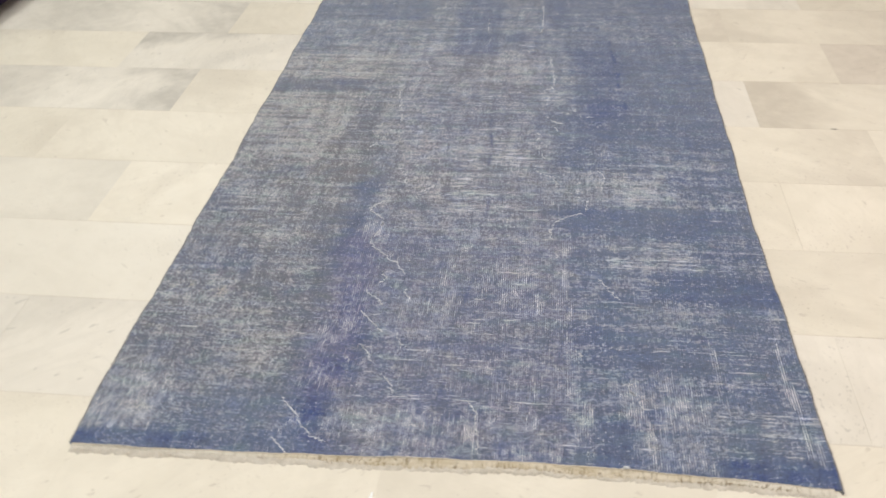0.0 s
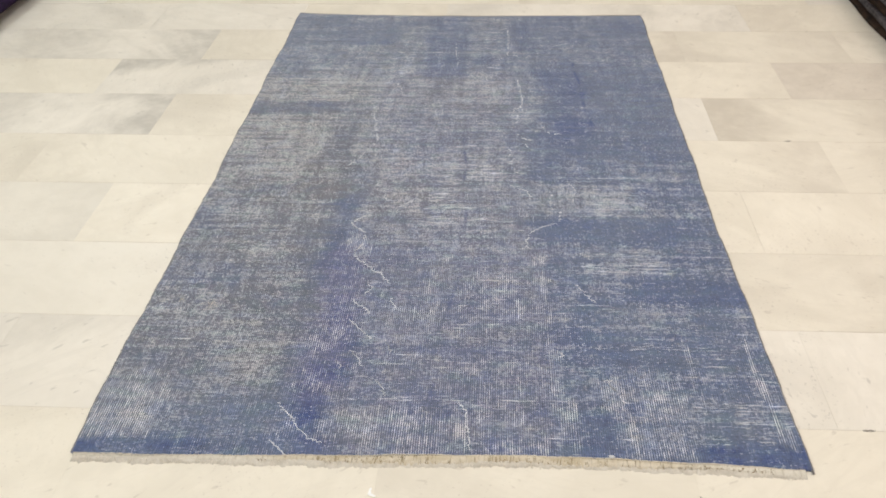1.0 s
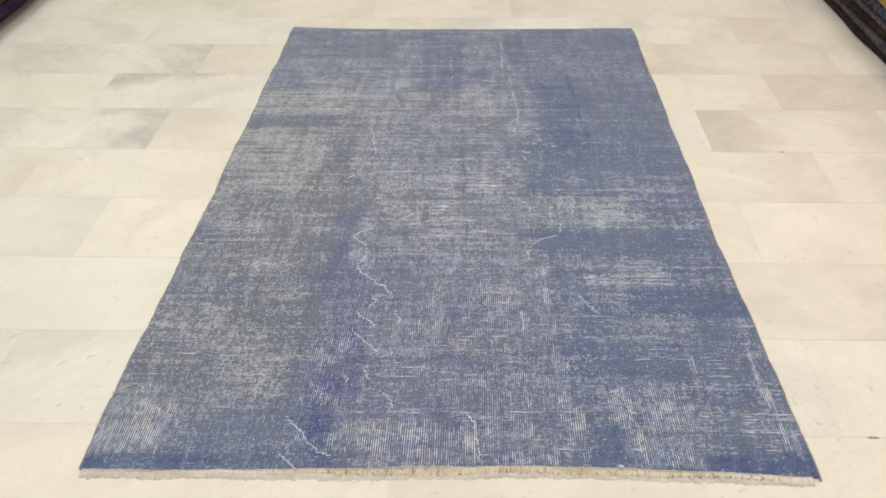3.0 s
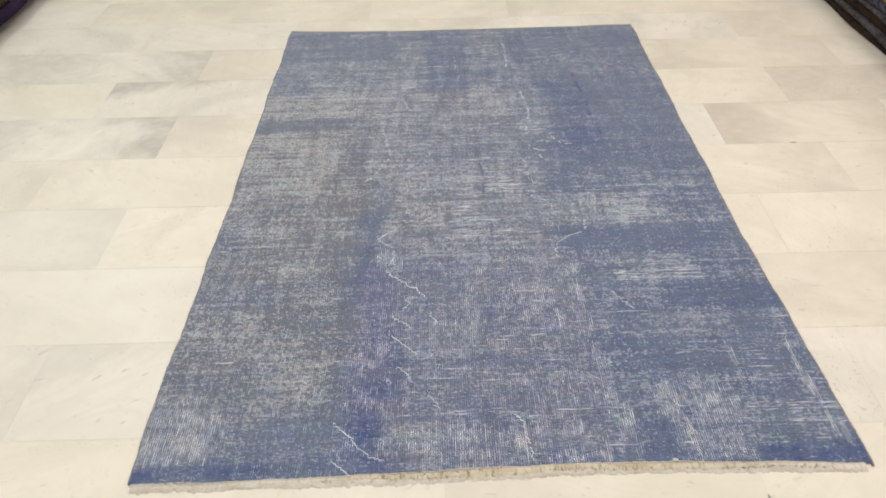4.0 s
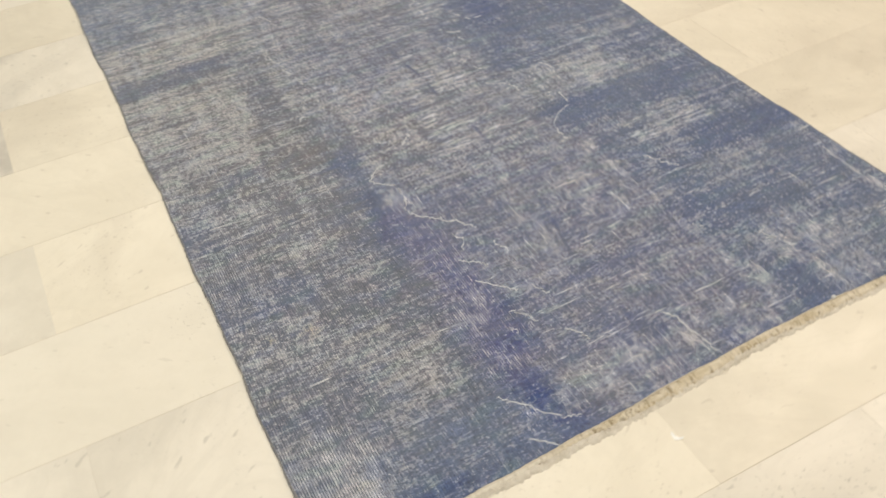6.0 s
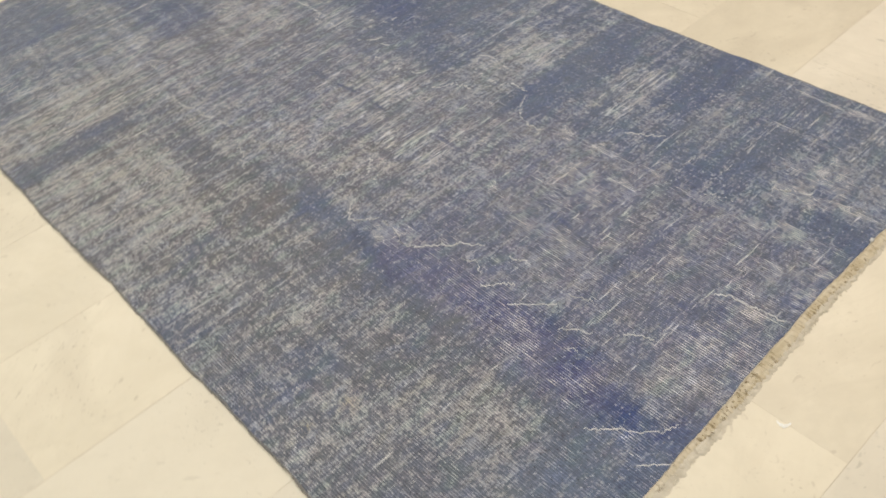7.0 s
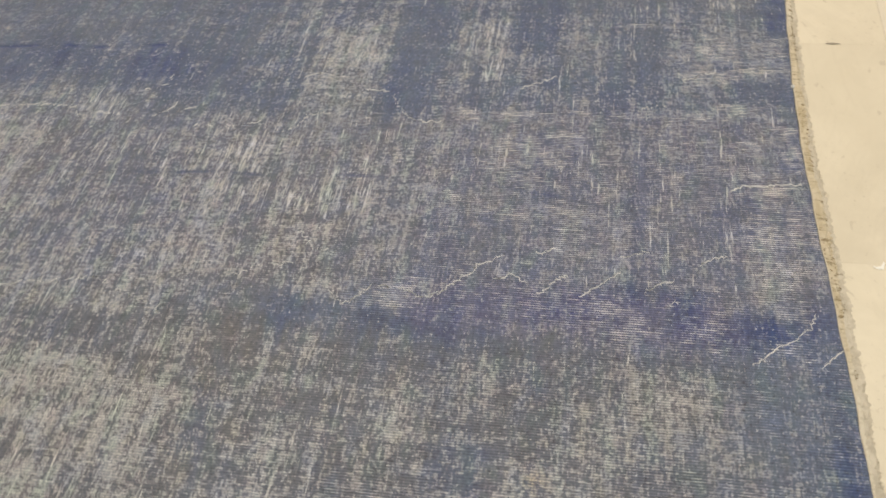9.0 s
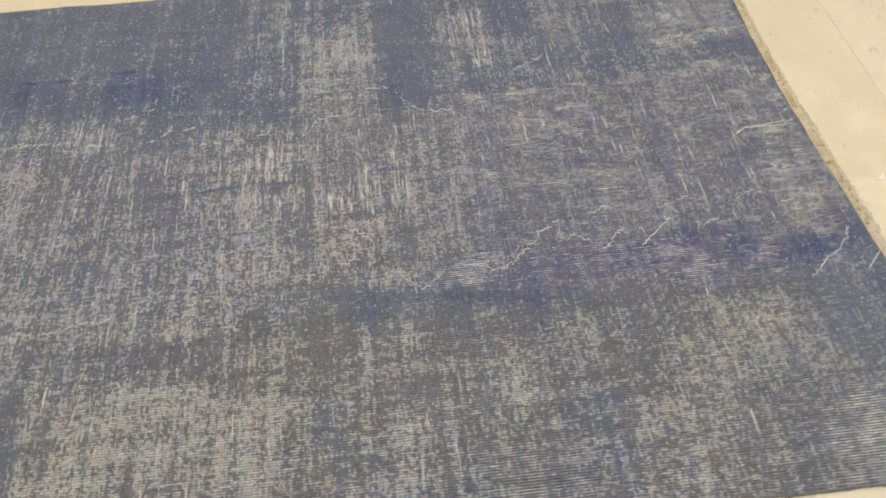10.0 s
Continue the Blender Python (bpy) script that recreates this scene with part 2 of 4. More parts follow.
    worn_p = m.math("MULTIPLY", m.smooth(w, m.math("SUBTRACT", th, 0.07), m.math("ADD", th, 0.15)), m.math("ADD", 0.06, m.math("MULTIPLY", thread, 0.94)))
    # where the wear goes deepest the wefts show as well, and both make a canvas
    deep = m.smooth(w, m.math("ADD", th, 0.03), m.math("ADD", th, 0.16))
    worn_p = m.math("MAXIMUM", worn_p, m.math("MULTIPLY", m.math("MULTIPLY", deep, weft_thread), 0.62))
    knotted = m.math("ADD", 0.55, m.math("MULTIPLY", m.smooth(m.noise(m.scaled(p, 160.0, 175.0), 1.0, 2.0, 0.7), 0.40, 0.58), 0.45))
    canvas = m.math("MAXIMUM", thread, m.math("MULTIPLY", weft_thread, 0.7))
    knotted = m.math("MULTIPLY", knotted, m.math("ADD", 0.72, m.math("MULTIPLY", canvas, 0.36)))
    grains = m.math("MULTIPLY", m.math("MULTIPLY", worn_g, m.math("SUBTRACT", 0.82, m.math("MULTIPLY", warp, 0.60))), knotted)
    bare = m.math("MAXIMUM", grains, m.math("MAXIMUM", m.math("MULTIPLY", worn_f, 0.95), m.math("MULTIPLY", worn_p, 0.98)))
    bare = m.math("MAXIMUM", bare, m.math("MULTIPLY", speck, 0.7))
    weave = m.math("ADD", 0.74, m.math("ADD", m.math("MULTIPLY", line, m.math("ADD", 0.14, m.math("MULTIPLY", ribbed, 0.30))), m.math("MULTIPLY", rows, 0.05)))
    bare = m.math("MULTIPLY", bare, weave)
    # dye: bands of lighter and darker yarn
    fleck = m.noise(m.scaled(p, 180.0, 195.0), 1.0, 2.0, 0.7)
    hue = m.noise(m.scaled(p, 16.0, 26.0), 1.0, 3.0, 0.6)
    hue2 = m.noise(m.scaled(p, 45.0, 60.0), 1.0, 2.0, 0.6)
    grey = m.mix(warm, (0.135, 0.171, 0.266), (0.167, 0.163, 0.184))
    grey = m.mix(purple, grey, (0.164, 0.152, 0.262))
    grey = m.mix(m.math("MULTIPLY", m.smooth(hue, 0.52, 0.70), 0.40), grey, (0.140, 0.170, 0.190))
    grey = m.mix(m.math("MULTIPLY", m.smooth(hue2, 0.55, 0.75), 0.28), grey, (0.190, 0.168, 0.205))
    c = m.mix(m.smooth(dye, 0.15, 1.0), grey, m.mix(purple, (0.069, 0.100, 0.222), (0.088, 0.088, 0.238)))
    c = m.mix(m.smooth(dye, 0.74, 1.0), c, m.mix(purple, (0.042, 0.072, 0.222), (0.062, 0.066, 0.236)))
    knots = m.math("ADD", m.math("MULTIPLY", m.math("SUBTRACT", n1, 0.5), 0.75), m.math("MULTIPLY", m.math("SUBTRACT", fleck, 0.5), 0.5))
    runs = m.math("ADD", m.math("MULTIPLY", m.math("SUBTRACT", n7, 0.5), 0.5), m.math("MULTIPLY", m.math("SUBTRACT", n8, 0.5), 0.5))
    runs = m.math("ADD", runs, m.math("ADD", m.math("MULTIPLY", m.math("SUBTRACT", slow, 0.5), 0.55), m.math("MULTIPLY", m.math("SUBTRACT", column, 0.5), 0.5)))
    k = m.math("ADD", 0.97, m.math("ADD", knots, runs))
    rib = m.math("MULTIPLY", m.math("SUBTRACT", line, 0.5), m.math("ADD", m.math("ADD", 0.03, m.math("MULTIPLY", ribbed, 0.24)), m.math("MULTIPLY", warp, 0.32)))
    k = m.math("MAXIMUM", 0.35, m.math("ADD", k, rib))
    kk = m.add("ShaderNodeCombineColor")
    for i in range(3):
        m.put(kk.inputs[i], k)
    c = m.mix(1.0, c, kk.outputs[0], "MULTIPLY")
    pale = m.mix(warm, (0.655, 0.695, 0.845), (0.685, 0.68, 0.68))
    pale = m.mix(m.math("MULTIPLY", purple, 0.8), pale, (0.69, 0.655, 0.80))
    pale = m.mix(m.math("MULTIPLY", m.smooth(hue, 0.5, 0.68), 0.3), pale, (0.54, 0.56, 0.54))
    pale = m.mix(m.math("MULTIPLY", m.smooth(hue2, 0.5, 0.7), 0.35), pale, (0.61, 0.56, 0.58))
    pale = m.mix(m.smooth(n2, 0.35, 0.7), pale, (0.47, 0.48, 0.52))
    pale = m.mix(m.math("MULTIPLY", worn_p, 0.7), pale, (0.85, 0.845, 0.93))
    pale = m.mix(sep2.outputs[2], pale, (0.62, 0.50, 0.20))
    c = m.mix(bare, c, pale)
    # every run of yarn took the dye in its own way: rosy, olive, greenish or blue casts
    h1 = m.noise(m.scaled(p, 19.0, 26.0, 1.0), 1.0, 1.5, 0.5)
    off = m.add("ShaderNodeVectorMath", operation="ADD")
    m.put(off.inputs[0], p)
    off.inputs[1].default_value = (3.7, 9.1, 0.0)
    h2 = m.noise(m.scaled(off.outputs[0], 14.0, 30.0, 1.0), 1.0, 1.5, 0.5)
    cast = m.mix(m.smooth(h1, 0.48, 0.78), (1, 1, 1), (1.05, 0.98, 0.99))
    cast = m.mix(m.smooth(h2, 0.48, 0.78), cast, (1.03, 1.02, 0.93))
    cast = m.mix(m.smooth(h1, 0.52, 0.28), cast, (0.95, 0.99, 1.07))
    cast = m.mix(m.smooth(h2, 0.52, 0.28), cast, (0.95, 1.04, 0.98))
    c = m.mix(1.0, c, cast, "MULTIPLY")
    dark = m.smooth(m.noise(m.scaled(p, 170.0, 150.0), 1.0, 2.0, 0.6), 0.57, 0.69)
    c = m.mix(m.math("MULTIPLY", dark, 0.58), c, (0.052, 0.060, 0.080))
    h = m.math("SUBTRACT", m.math("MULTIPLY", fleck, 0.5), m.math("MULTIPLY", bare, 0.5))
    h = m.math("ADD", h, m.math("ADD", m.math("MULTIPLY", rows, 0.10), m.math("MULTIPLY", line, 0.15)))
    return m.done(c, 0.92, m.bump(h, 0.6, 0.0018), Sheen_Weight=0.42, Sheen_Roughness=0.5, Specular_IOR_Level=0.15)


M_RUG = rug_material()


# ---------------------------------------------------------------- mesh helpers
def finish(name, bm, material, smooth=True):
    me = bpy.data.meshes.new(name)
    bm.to_mesh(me)
    bm.free()
    me.materials.append(material)
    if smooth:
        me.polygons.foreach_set("use_smooth", np.ones(len(me.polygons), bool))
    return me


def part(name, bm, material, parent, label="", smooth=True):
    ob = new(name, finish(name, bm, material, smooth))
    ob.parent = parent
    return tagged(ob, label)


def thing(name, label, category, at=None, group="", kind=""):
    ob = new(name)
    ob.empty_display_size = 0.1
    if at is not None:
        ob.matrix_world = at
    return tagged(ob, label, category, group, kind)


def box(bm, x0, x1, y0, y1, z0, z1, bevel=0.0, segments=2):
    r = bmesh.ops.create_cube(bm, size=1.0, matrix=Matrix.Translation(((x0 + x1) / 2, (y0 + y1) / 2, (z0 + z1) / 2)) @ Matrix.Diagonal((x1 - x0, y1 - y0, z1 - z0, 1)))
    if bevel:
        edges = list({e for v in r["verts"] for e in v.link_edges})
        bmesh.ops.bevel(bm, geom=edges, offset=bevel, segments=segments, affect="EDGES", profile=0.5)


def tube(bm, points, radius, sides=8):
    """A closed tube along points; radius is a number or a function of the index."""
    rings = []
    for i, q in enumerate(points):
        a, b = points[max(i - 1, 0)], points[min(i + 1, len(points) - 1)]
        d = (Vector(b) - Vector(a)).normalized()
        side = d.cross(Vector((0, 0, 1))).normalized()
        up = side.cross(d)
        r = radius(i) if callable(radius) else radius
        rings.append([bm.verts.new(Vector(q) + r * (math.cos(k) * side + math.sin(k) * up)) for k in np.arange(sides) * 2 * math.pi / sides])
    for r0, r1 in zip(rings, rings[1:]):
        for k in range(sides):
            bm.faces.new((r0[k], r0[(k + 1) % sides], r1[(k + 1) % sides], r1[k]))
    bm.faces.new(rings[0]), bm.faces.new(rings[-1][::-1])
    bmesh.ops.recalc_face_normals(bm, faces=bm.faces[:])


def value_noise(u, v, cell_u, cell_v, seed):
    """Smooth noise from -1 to 1 on arrays of places, in cells of the given size."""
    table = np.random.RandomState(seed).uniform(-1, 1, (512, 512))
    a, b = u / cell_u + 100.0, v / cell_v + 100.0
    i, j = np.floor(a).astype(int), np.floor(b).astype(int)
    f, g = a - i, b - j
    f, g = f * f * (3 - 2 * f), g * g * (3 - 2 * g)
    i, j, i1, j1 = i % 512, j % 512, (i + 1) % 512, (j + 1) % 512
    return (table[i, j] * (1 - f) + table[i1, j] * f) * (1 - g) + (table[i, j1] * (1 - f) + table[i1, j1] * f) * g


# ---------------------------------------------------------------- room shell
x0, x1, y0, y1, top = ROOM
for wall_name, dims in (("wall_west", (x0 - 0.15, x0, y0 - 0.15, y1 + 0.15)), ("wall_east", (x1, x1 + 0.15, y0 - 0.15, y1 + 0.15)),
                        ("wall_south", (x0, x1, y0 - 0.15, y0)), ("wall_north", (x0, x1, y1, y1 + 0.15))):
    bm = bmesh.new()
    box(bm, *dims, 0, top)
    tagged(new(wall_name, finish(wall_name, bm, M_WALL, False)), "plain off-white painted showroom wall", "wall", kind="structure")
bm = bmesh.new()
box(bm, x0 - 0.15, x1 + 0.15, y0 - 0.15, y1 + 0.15, top, top + 0.15)
tagged(new("ceiling", finish("ceiling", bm, M_CEILING, False)), "plain white painted showroom ceiling", "ceiling", kind="structure")

# ---------------------------------------------------------------- the rug
RUG_AT = pose(0.300, -0.134, 0.0, 0, 0, 0.22)
RUG_W, RUG_L = 1.418, 2.40
STEP = 0.003


def near_edge(u):
    return 0.008 + 0.0265 * np.exp(-((u - 0.93) / 0.52) ** 2) + 0.0009 * np.sin(u * 31.0) + 0.0006 * np.sin(u * 71.0 + 1.0)


def far_edge(u):
    return 2.387 + 0.037 * np.exp(-np.maximum(u, 0) / 0.28) + 0.017 * (np.maximum(u, 0) / 1.42) ** 3 + 0.001 * np.sin(u * 29.0 + 2.0)


def left_edge(v):
    return -0.006 + 0.006 / (1 + np.exp((0.6 - v) / 0.1)) + 0.0022 * np.sin(v * 12.0 + 1.5) + 0.0012 * np.sin(v * 31.0) + 0.0004 * np.sin(v * 90.0)


def right_edge(v):
    return 1.409 + 0.015 / (1 + np.exp((v - 0.5) / 0.08)) + 0.0020 * np.sin(v * 11.0 + 1.0) + 0.0012 * np.sin(v * 28.0) + 0.0004 * np.sin(v * 83.0)


def rug_height(u, v):
    """Top of the pile over the floor: slow waves, a little more at the ends and sides."""
    h = 0.0054 + 0.0010 * value_noise(u, v, 0.33, 0.41, 5) + 0.0006 * value_noise(u, v, 0.07, 0.09, 6)
    edge = np.minimum(u, RUG_W - u)
    return h + 0.0010 * np.exp(-np.maximum(edge, 0) / 0.02) * np.sin(v * 17.0)


nu, nv = int(RUG_W / STEP) + 1, int(RUG_L / STEP) + 1
su, sv = np.meshgrid(np.linspace(0, 1, nu), np.linspace(0, 1, nv))
V = near_edge(su * RUG_W) * (1 - sv) + far_edge(su * RUG_W) * sv
U = left_edge(V) * (1 - su) + right_edge(V) * su
# places bent a little, so that no patch has a ruled edge
BU = U + 0.013 * value_noise(U, V, 0.08, 0.06, 11) + 0.010 * value_noise(U, V, 0.03, 0.004, 12) + 0.014 * value_noise(U, V, 0.2, 0.008, 15)
BV = V + 0.009 * value_noise(U, V, 0.10, 0.06, 13) + 0.005 * value_noise(U, V, 0.05, 0.015, 14) + 0.010 * value_noise(U, V, 0.006, 0.09, 16)
WEAR = np.zeros((nv, nu, 5))
WEAR[...] = (0.40, 0.26, 0.10, 0.42, 0.15)
STREAK = np.zeros((nv, nu))


def soft_box(a, b, c, d, soft_u, soft_v):
    def ramp(e):
        e = np.clip(e, 0, 1)
        return e * e * (3 - 2 * e)
    return ramp((BU - a) / soft_u + 0.5) * ramp((b - BU) / soft_u + 0.5) * ramp((BV - c) / soft_v + 0.5) * ramp((d - BV) / soft_v + 0.5)


def worn_patch(ua, ub, va, vb, grain, weft, warp, dye, warm):
    """One patch of the rug: how far its grains, wefts and warps are bared, how blue and how warm its yarn is."""
    ua, ub = (-0.1 if ua < 0.10 else ua), (1.6 if ub > 1.33 else ub)
    grain, weft = (0.42 + 0.62 * (q - 0.42) if q > 0.42 else q for q in (grain, weft))
    m = soft_box(ua, ub, va, vb, min(0.055, 0.7 * (ub - ua)), min(0.035, 0.7 * (vb - va)))[..., None] * 0.9
    WEAR[...] = WEAR * (1 - m) + np.array((grain, weft, warp, 0.30 + 0.72 * (dye - 0.30), 0.7 * warm)) * m


def weft_streak(ua, ub, v, strength):
    m = np.clip(1.6 - np.abs(V - v + 0.002 * np.sin(U * 37)) / 0.003, 0, 1) * np.clip((U - ua) / 0.03 + 0.5, 0, 1) * np.clip((ub - U) / 0.03 + 0.5, 0, 1)
    STREAK[...] = np.maximum(STREAK, m * strength * (0.60 + 0.50 * value_noise(U, V, 0.022, 0.5, 17)))


worn_patch(0.04, 0.84, 0.57, 2.42, 0.54, 0.3, 0.04, 0.32, 0.3)
worn_patch(0.92, 1.51, 0.83, 2.42, 0.26, 0.28, 0, 0.46, 0.05)
worn_patch(0.09, 0.51, 0.01, 0.82, 0.44, 0.18, 0.22, 0.35, 0.18)
worn_patch(0.49, 0.95, 0.03, 0.72, 0.38, 0.38, 0.43, 0.44, 0.38)
worn_patch(0.95, 1.53, 0.01, 0.68, 0.34, 0.36, 0.17, 0.46, 0.10)
worn_patch(0.04, 0.24, 2.03, 2.39, 0.28, 0.2, 0, 0.35, 0.1)
worn_patch(0.20, 0.54, 2.08, 2.33, 0.15, 0.15, 0, 0.5, 0.05)
worn_patch(0.54, 0.72, 1.77, 2.36, 0.18, 0.18, 0, 0.66, 0)
worn_patch(0.87, 0.96, 2.03, 2.35, 0.1, 0.1, 0, 0.66, 0)
worn_patch(1.00, 1.14, 2.27, 2.39, 0.08, 0.08, 0, 0.62, 0)
worn_patch(1.19, 1.40, 2.19, 2.36, 0.08, 0.08, 0, 0.6, 0)
worn_patch(0.44, 0.55, 1.75, 2.29, 0.45, 0.5, 0, 0.1, 0.2)
worn_patch(0.76, 0.87, 1.84, 2.23, 0.3, 0.6, 0, 0.45, 0.15)
worn_patch(0.02, 0.21, 1.77, 2.09, 0.45, 0.25, 0, 0.25, 0.1)
worn_patch(0.74, 0.84, 1.90, 1.97, 0.25, 0.4, 0, 0.7, 0)
worn_patch(0.96, 1.14, 1.65, 1.87, 0.14, 0.14, 0, 0.74, 0)
worn_patch(1.01, 1.12, 1.23, 1.68, 0.16, 0.16, 0, 0.74, 0)
worn_patch(1.13, 1.41, 1.20, 1.87, 0.14, 0.15, 0, 0.46, 0)
worn_patch(0.00, 0.33, 1.59, 1.78, 0.82, 0.45, 0, 0.08, 0.3)
worn_patch(0.01, 0.37, 1.48, 1.58, 0.12, 0.10, 0, 0.46, 0.0)
worn_patch(0.01, 0.35, 1.02, 1.26, 0.62, 0.44, 0.10, 0.24, 0.4)
worn_patch(0.01, 0.35, 1.22, 1.49, 0.76, 0.40, 0.10, 0.18, 0.4)
worn_patch(0.30, 0.39, 1.19, 1.59, 0.32, 0.15, 0, 0.45, 0.2)
worn_patch(0.39, 0.52, 1.19, 1.77, 0.6, 0.35, 0, 0.12, 0.45)
worn_patch(0.50, 0.86, 1.52, 1.79, 0.58, 0.4, 0, 0.12, 0.5)
worn_patch(0.59, 0.85, 1.23, 1.52, 0.4, 0.55, 0, 0.4, 0.35)
worn_patch(0.85, 0.97, 1.38, 1.82, 0.45, 0.45, 0, 0.3, 0.2)
worn_patch(0.44, 0.60, 1.04, 1.20, 0.62, 0.5, 0, 0.1, 0.6)
worn_patch(0.46, 0.65, 0.77, 1.04, 0.55, 0.3, 0.05, 0.06, 0.75)
worn_patch(0.64, 0.91, 1.05, 1.23, 0.45, 0.75, 0, 0.25, 0.4)
worn_patch(0.65, 0.91, 0.83, 1.05, 0.5, 0.75, 0.05, 0.1, 0.45)
worn_patch(0.76, 0.92, 0.85, 1.06, 0.55, 0.6, 0.2, 0.12, 0.4)
worn_patch(0.12, 0.26, 0.99, 1.05, 0.28, 0.2, 0, 0.5, 0.05)
worn_patch(0.26, 0.45, 0.95, 1.05, 0.25, 0.1, 0, 0.25, 0.45)
worn_patch(0.02, 0.31, 0.66, 0.99, 0.64, 0.35, 0.03, 0.22, 0.2)
worn_patch(-0.05, 0.07, 0.79, 0.93, 0.4, 0.1, 0, 0.58, 0)
worn_patch(0.15, 0.30, 0.69, 0.77, 0.66, 0.3, 0, 0.16, 0.15)
worn_patch(0.34, 0.41, 0.42, 0.94, 0.24, 0.12, 0.04, 0.26, 0.15)
worn_patch(0.37, 0.45, 0.55, 0.97, 0.14, 0.08, 0.25, 0.70, 0.05)
worn_patch(0.43, 0.50, 0.71, 0.84, 0.35, 0.1, 0.66, 0.6, 0.15)
worn_patch(0.51, 0.64, 0.72, 0.88, 0.45, 0.2, 0.15, 0.25, 0.45)
worn_patch(0.43, 0.51, 0.22, 0.67, 0.15, 0.12, 0.52, 0.92, 0.05)
worn_patch(0.39, 0.48, 0.06, 0.40, 0.2, 0.12, 0.55, 0.78, 0.05)
worn_patch(0.49, 0.66, 0.49, 0.73, 0.38, 0.25, 0.35, 0.5, 0.25)
worn_patch(1.06, 1.21, 0.88, 1.05, 0.7, 0.7, 0, 0.12, 0.35)
worn_patch(0.92, 1.07, 0.88, 1.06, 0.52, 0.35, 0.05, 0.15, 0.35)
worn_patch(1.21, 1.42, 0.88, 1.02, 0.55, 0.25, 0, 0.52, 0)
worn_patch(1.07, 1.33, 1.05, 1.10, 0.35, 0.6, 0, 0.4, 0.1)
worn_patch(0.87, 1.42, 0.84, 0.88, 0.25, 0.3, 0, 0.4, 0.05)
worn_patch(1.04, 1.26, 0.62, 0.75, 0.48, 0.72, 0, 0.32, 0.2)
worn_patch(1.26, 1.41, 0.63, 0.75, 0.35, 0.55, 0, 0.58, 0.05)
worn_patch(1.15, 1.41, 0.51, 0.61, 0.05, 0.12, 0, 0.72, 0)
worn_patch(0.84, 0.91, 0.70, 1.06, 0.42, 0.45, 0.42, 0.25, 0.35)
worn_patch(0.91, 0.96, 0.41, 0.71, 0.36, 0.3, 0.55, 0.35, 0.2)
worn_patch(0.94, 0.98, 0.14, 0.41, 0.36, 0.3, 0.6, 0.45, 0.1)
worn_patch(0.66, 0.72, 0.39, 0.71, 0.4, 0.3, 0.5, 0.32, 0.25)
worn_patch(0.73, 0.90, 0.41, 0.67, 0.32, 0.5, 0.4, 0.5, 0.3)
worn_patch(0.96, 1.09, 0.33, 0.63, 0.3, 0.34, 0.12, 0.48, 0)
worn_patch(1.09, 1.21, 0.37, 0.51, 0.42, 0.3, 0.1, 0.3, 0.3)
worn_patch(1.13, 1.32, 0.28, 0.41, 0.26, 0.42, 0.08, 0.48, 0.05)
worn_patch(0.10, 0.30, 0.36, 0.56, 0.55, 0.2, 0.15, 0.25, 0.2)
worn_patch(1.10, 1.24, 0.40, 0.50, 0.45, 0.4, 0.3, 0.3, 0.2)
worn_patch(1.04, 1.21, 0.03, 0.28, 0.42, 0.35, 0.6, 0.45, 0.1)
worn_patch(1.22, 1.38, 0.07, 0.21, 0.35, 0.55, 0.08, 0.3, 0.1)
worn_patch(1.23, 1.44, 0.02, 0.07, 0.02, 0.03, 0, 0.95, 0)
worn_patch(0.98, 1.07, 0.04, 0.15, 0.08, 0.15, 0.2, 0.72, 0)
worn_patch(0.42, 0.49, 0.02, 0.16, 0.03, 0.03, 0.3, 1, 0)
worn_patch(0.06, 0.41, 0.00, 0.05, 0.25, 0.1, 0.35, 0.5, 0)
worn_patch(0.12, 0.24, 0.01, 0.06, 0.15, 0.1, 0.2, 0.85, 0)
worn_patch(-0.01, 0.05, -0.01, 0.07, 0.03, 0, 0.15, 0.95, 0)
worn_patch(-0.01, 0.13, 0.08, 0.25, 0.50, 0.14, 0.52, 0.16, 0.2)
worn_patch(0.07, 0.15, 0.05, 0.20, 0.45, 0.12, 0.68, 0.2, 0.3)
worn_patch(0.17, 0.23, 0.15, 0.26, 0.5, 0.1, 0.6, 0.2, 0.1)
worn_patch(0.24, 0.33, 0.19, 0.34, 0.5, 0.15, 0.66, 0.12, 0.35)
worn_patch(0.00, 0.16, 0.39, 0.56, 0.6, 0.1, 0, 0.22, 0.1)
worn_patch(0.25, 0.34, 0.21, 0.34, 0.72, 0.15, 0.1, 0.08, 0.35)
worn_patch(0.18, 0.24, 0.15, 0.24, 0.62, 0.1, 0.05, 0.15, 0.2)
worn_patch(0.47, 0.59, 0.06, 0.15, 0.48, 0.24, 0.55, 0.20, 0.4)
worn_patch(0.23, 0.39, 0.07, 0.21, 0.24, 0.12, 0.3, 0.38, 0.08)
worn_patch(0.04, 0.20, 0.55, 0.65, 0.38, 0.12, 0, 0.58, 0)
worn_patch(0.81, 0.93, 0.03, 0.09, 0.12, 0.15, 0.6, 0.75, 0)
worn_patch(0.62, 0.73, 0.02, 0.15, 0.25, 0.2, 0.7, 0.6, 0.1)
worn_patch(0.73, 0.81, 0.22, 0.33, 0.45, 0.4, 0.5, 0.4, 0.25)
worn_patch(1.04, 1.12, 0.26, 0.41, 0.2, 0.2, 0.1, 0.55, 0)
worn_patch(0.56, 0.66, 0.35, 0.49, 0.5, 0.3, 0.45, 0.3, 0.3)
worn_patch(-0.01, 0.12, 0.61, 0.79, 0.5, 0.2, 0.45, 0.35, 0.15)
weft_streak(0.44, 0.65, 2.006, 0.9)
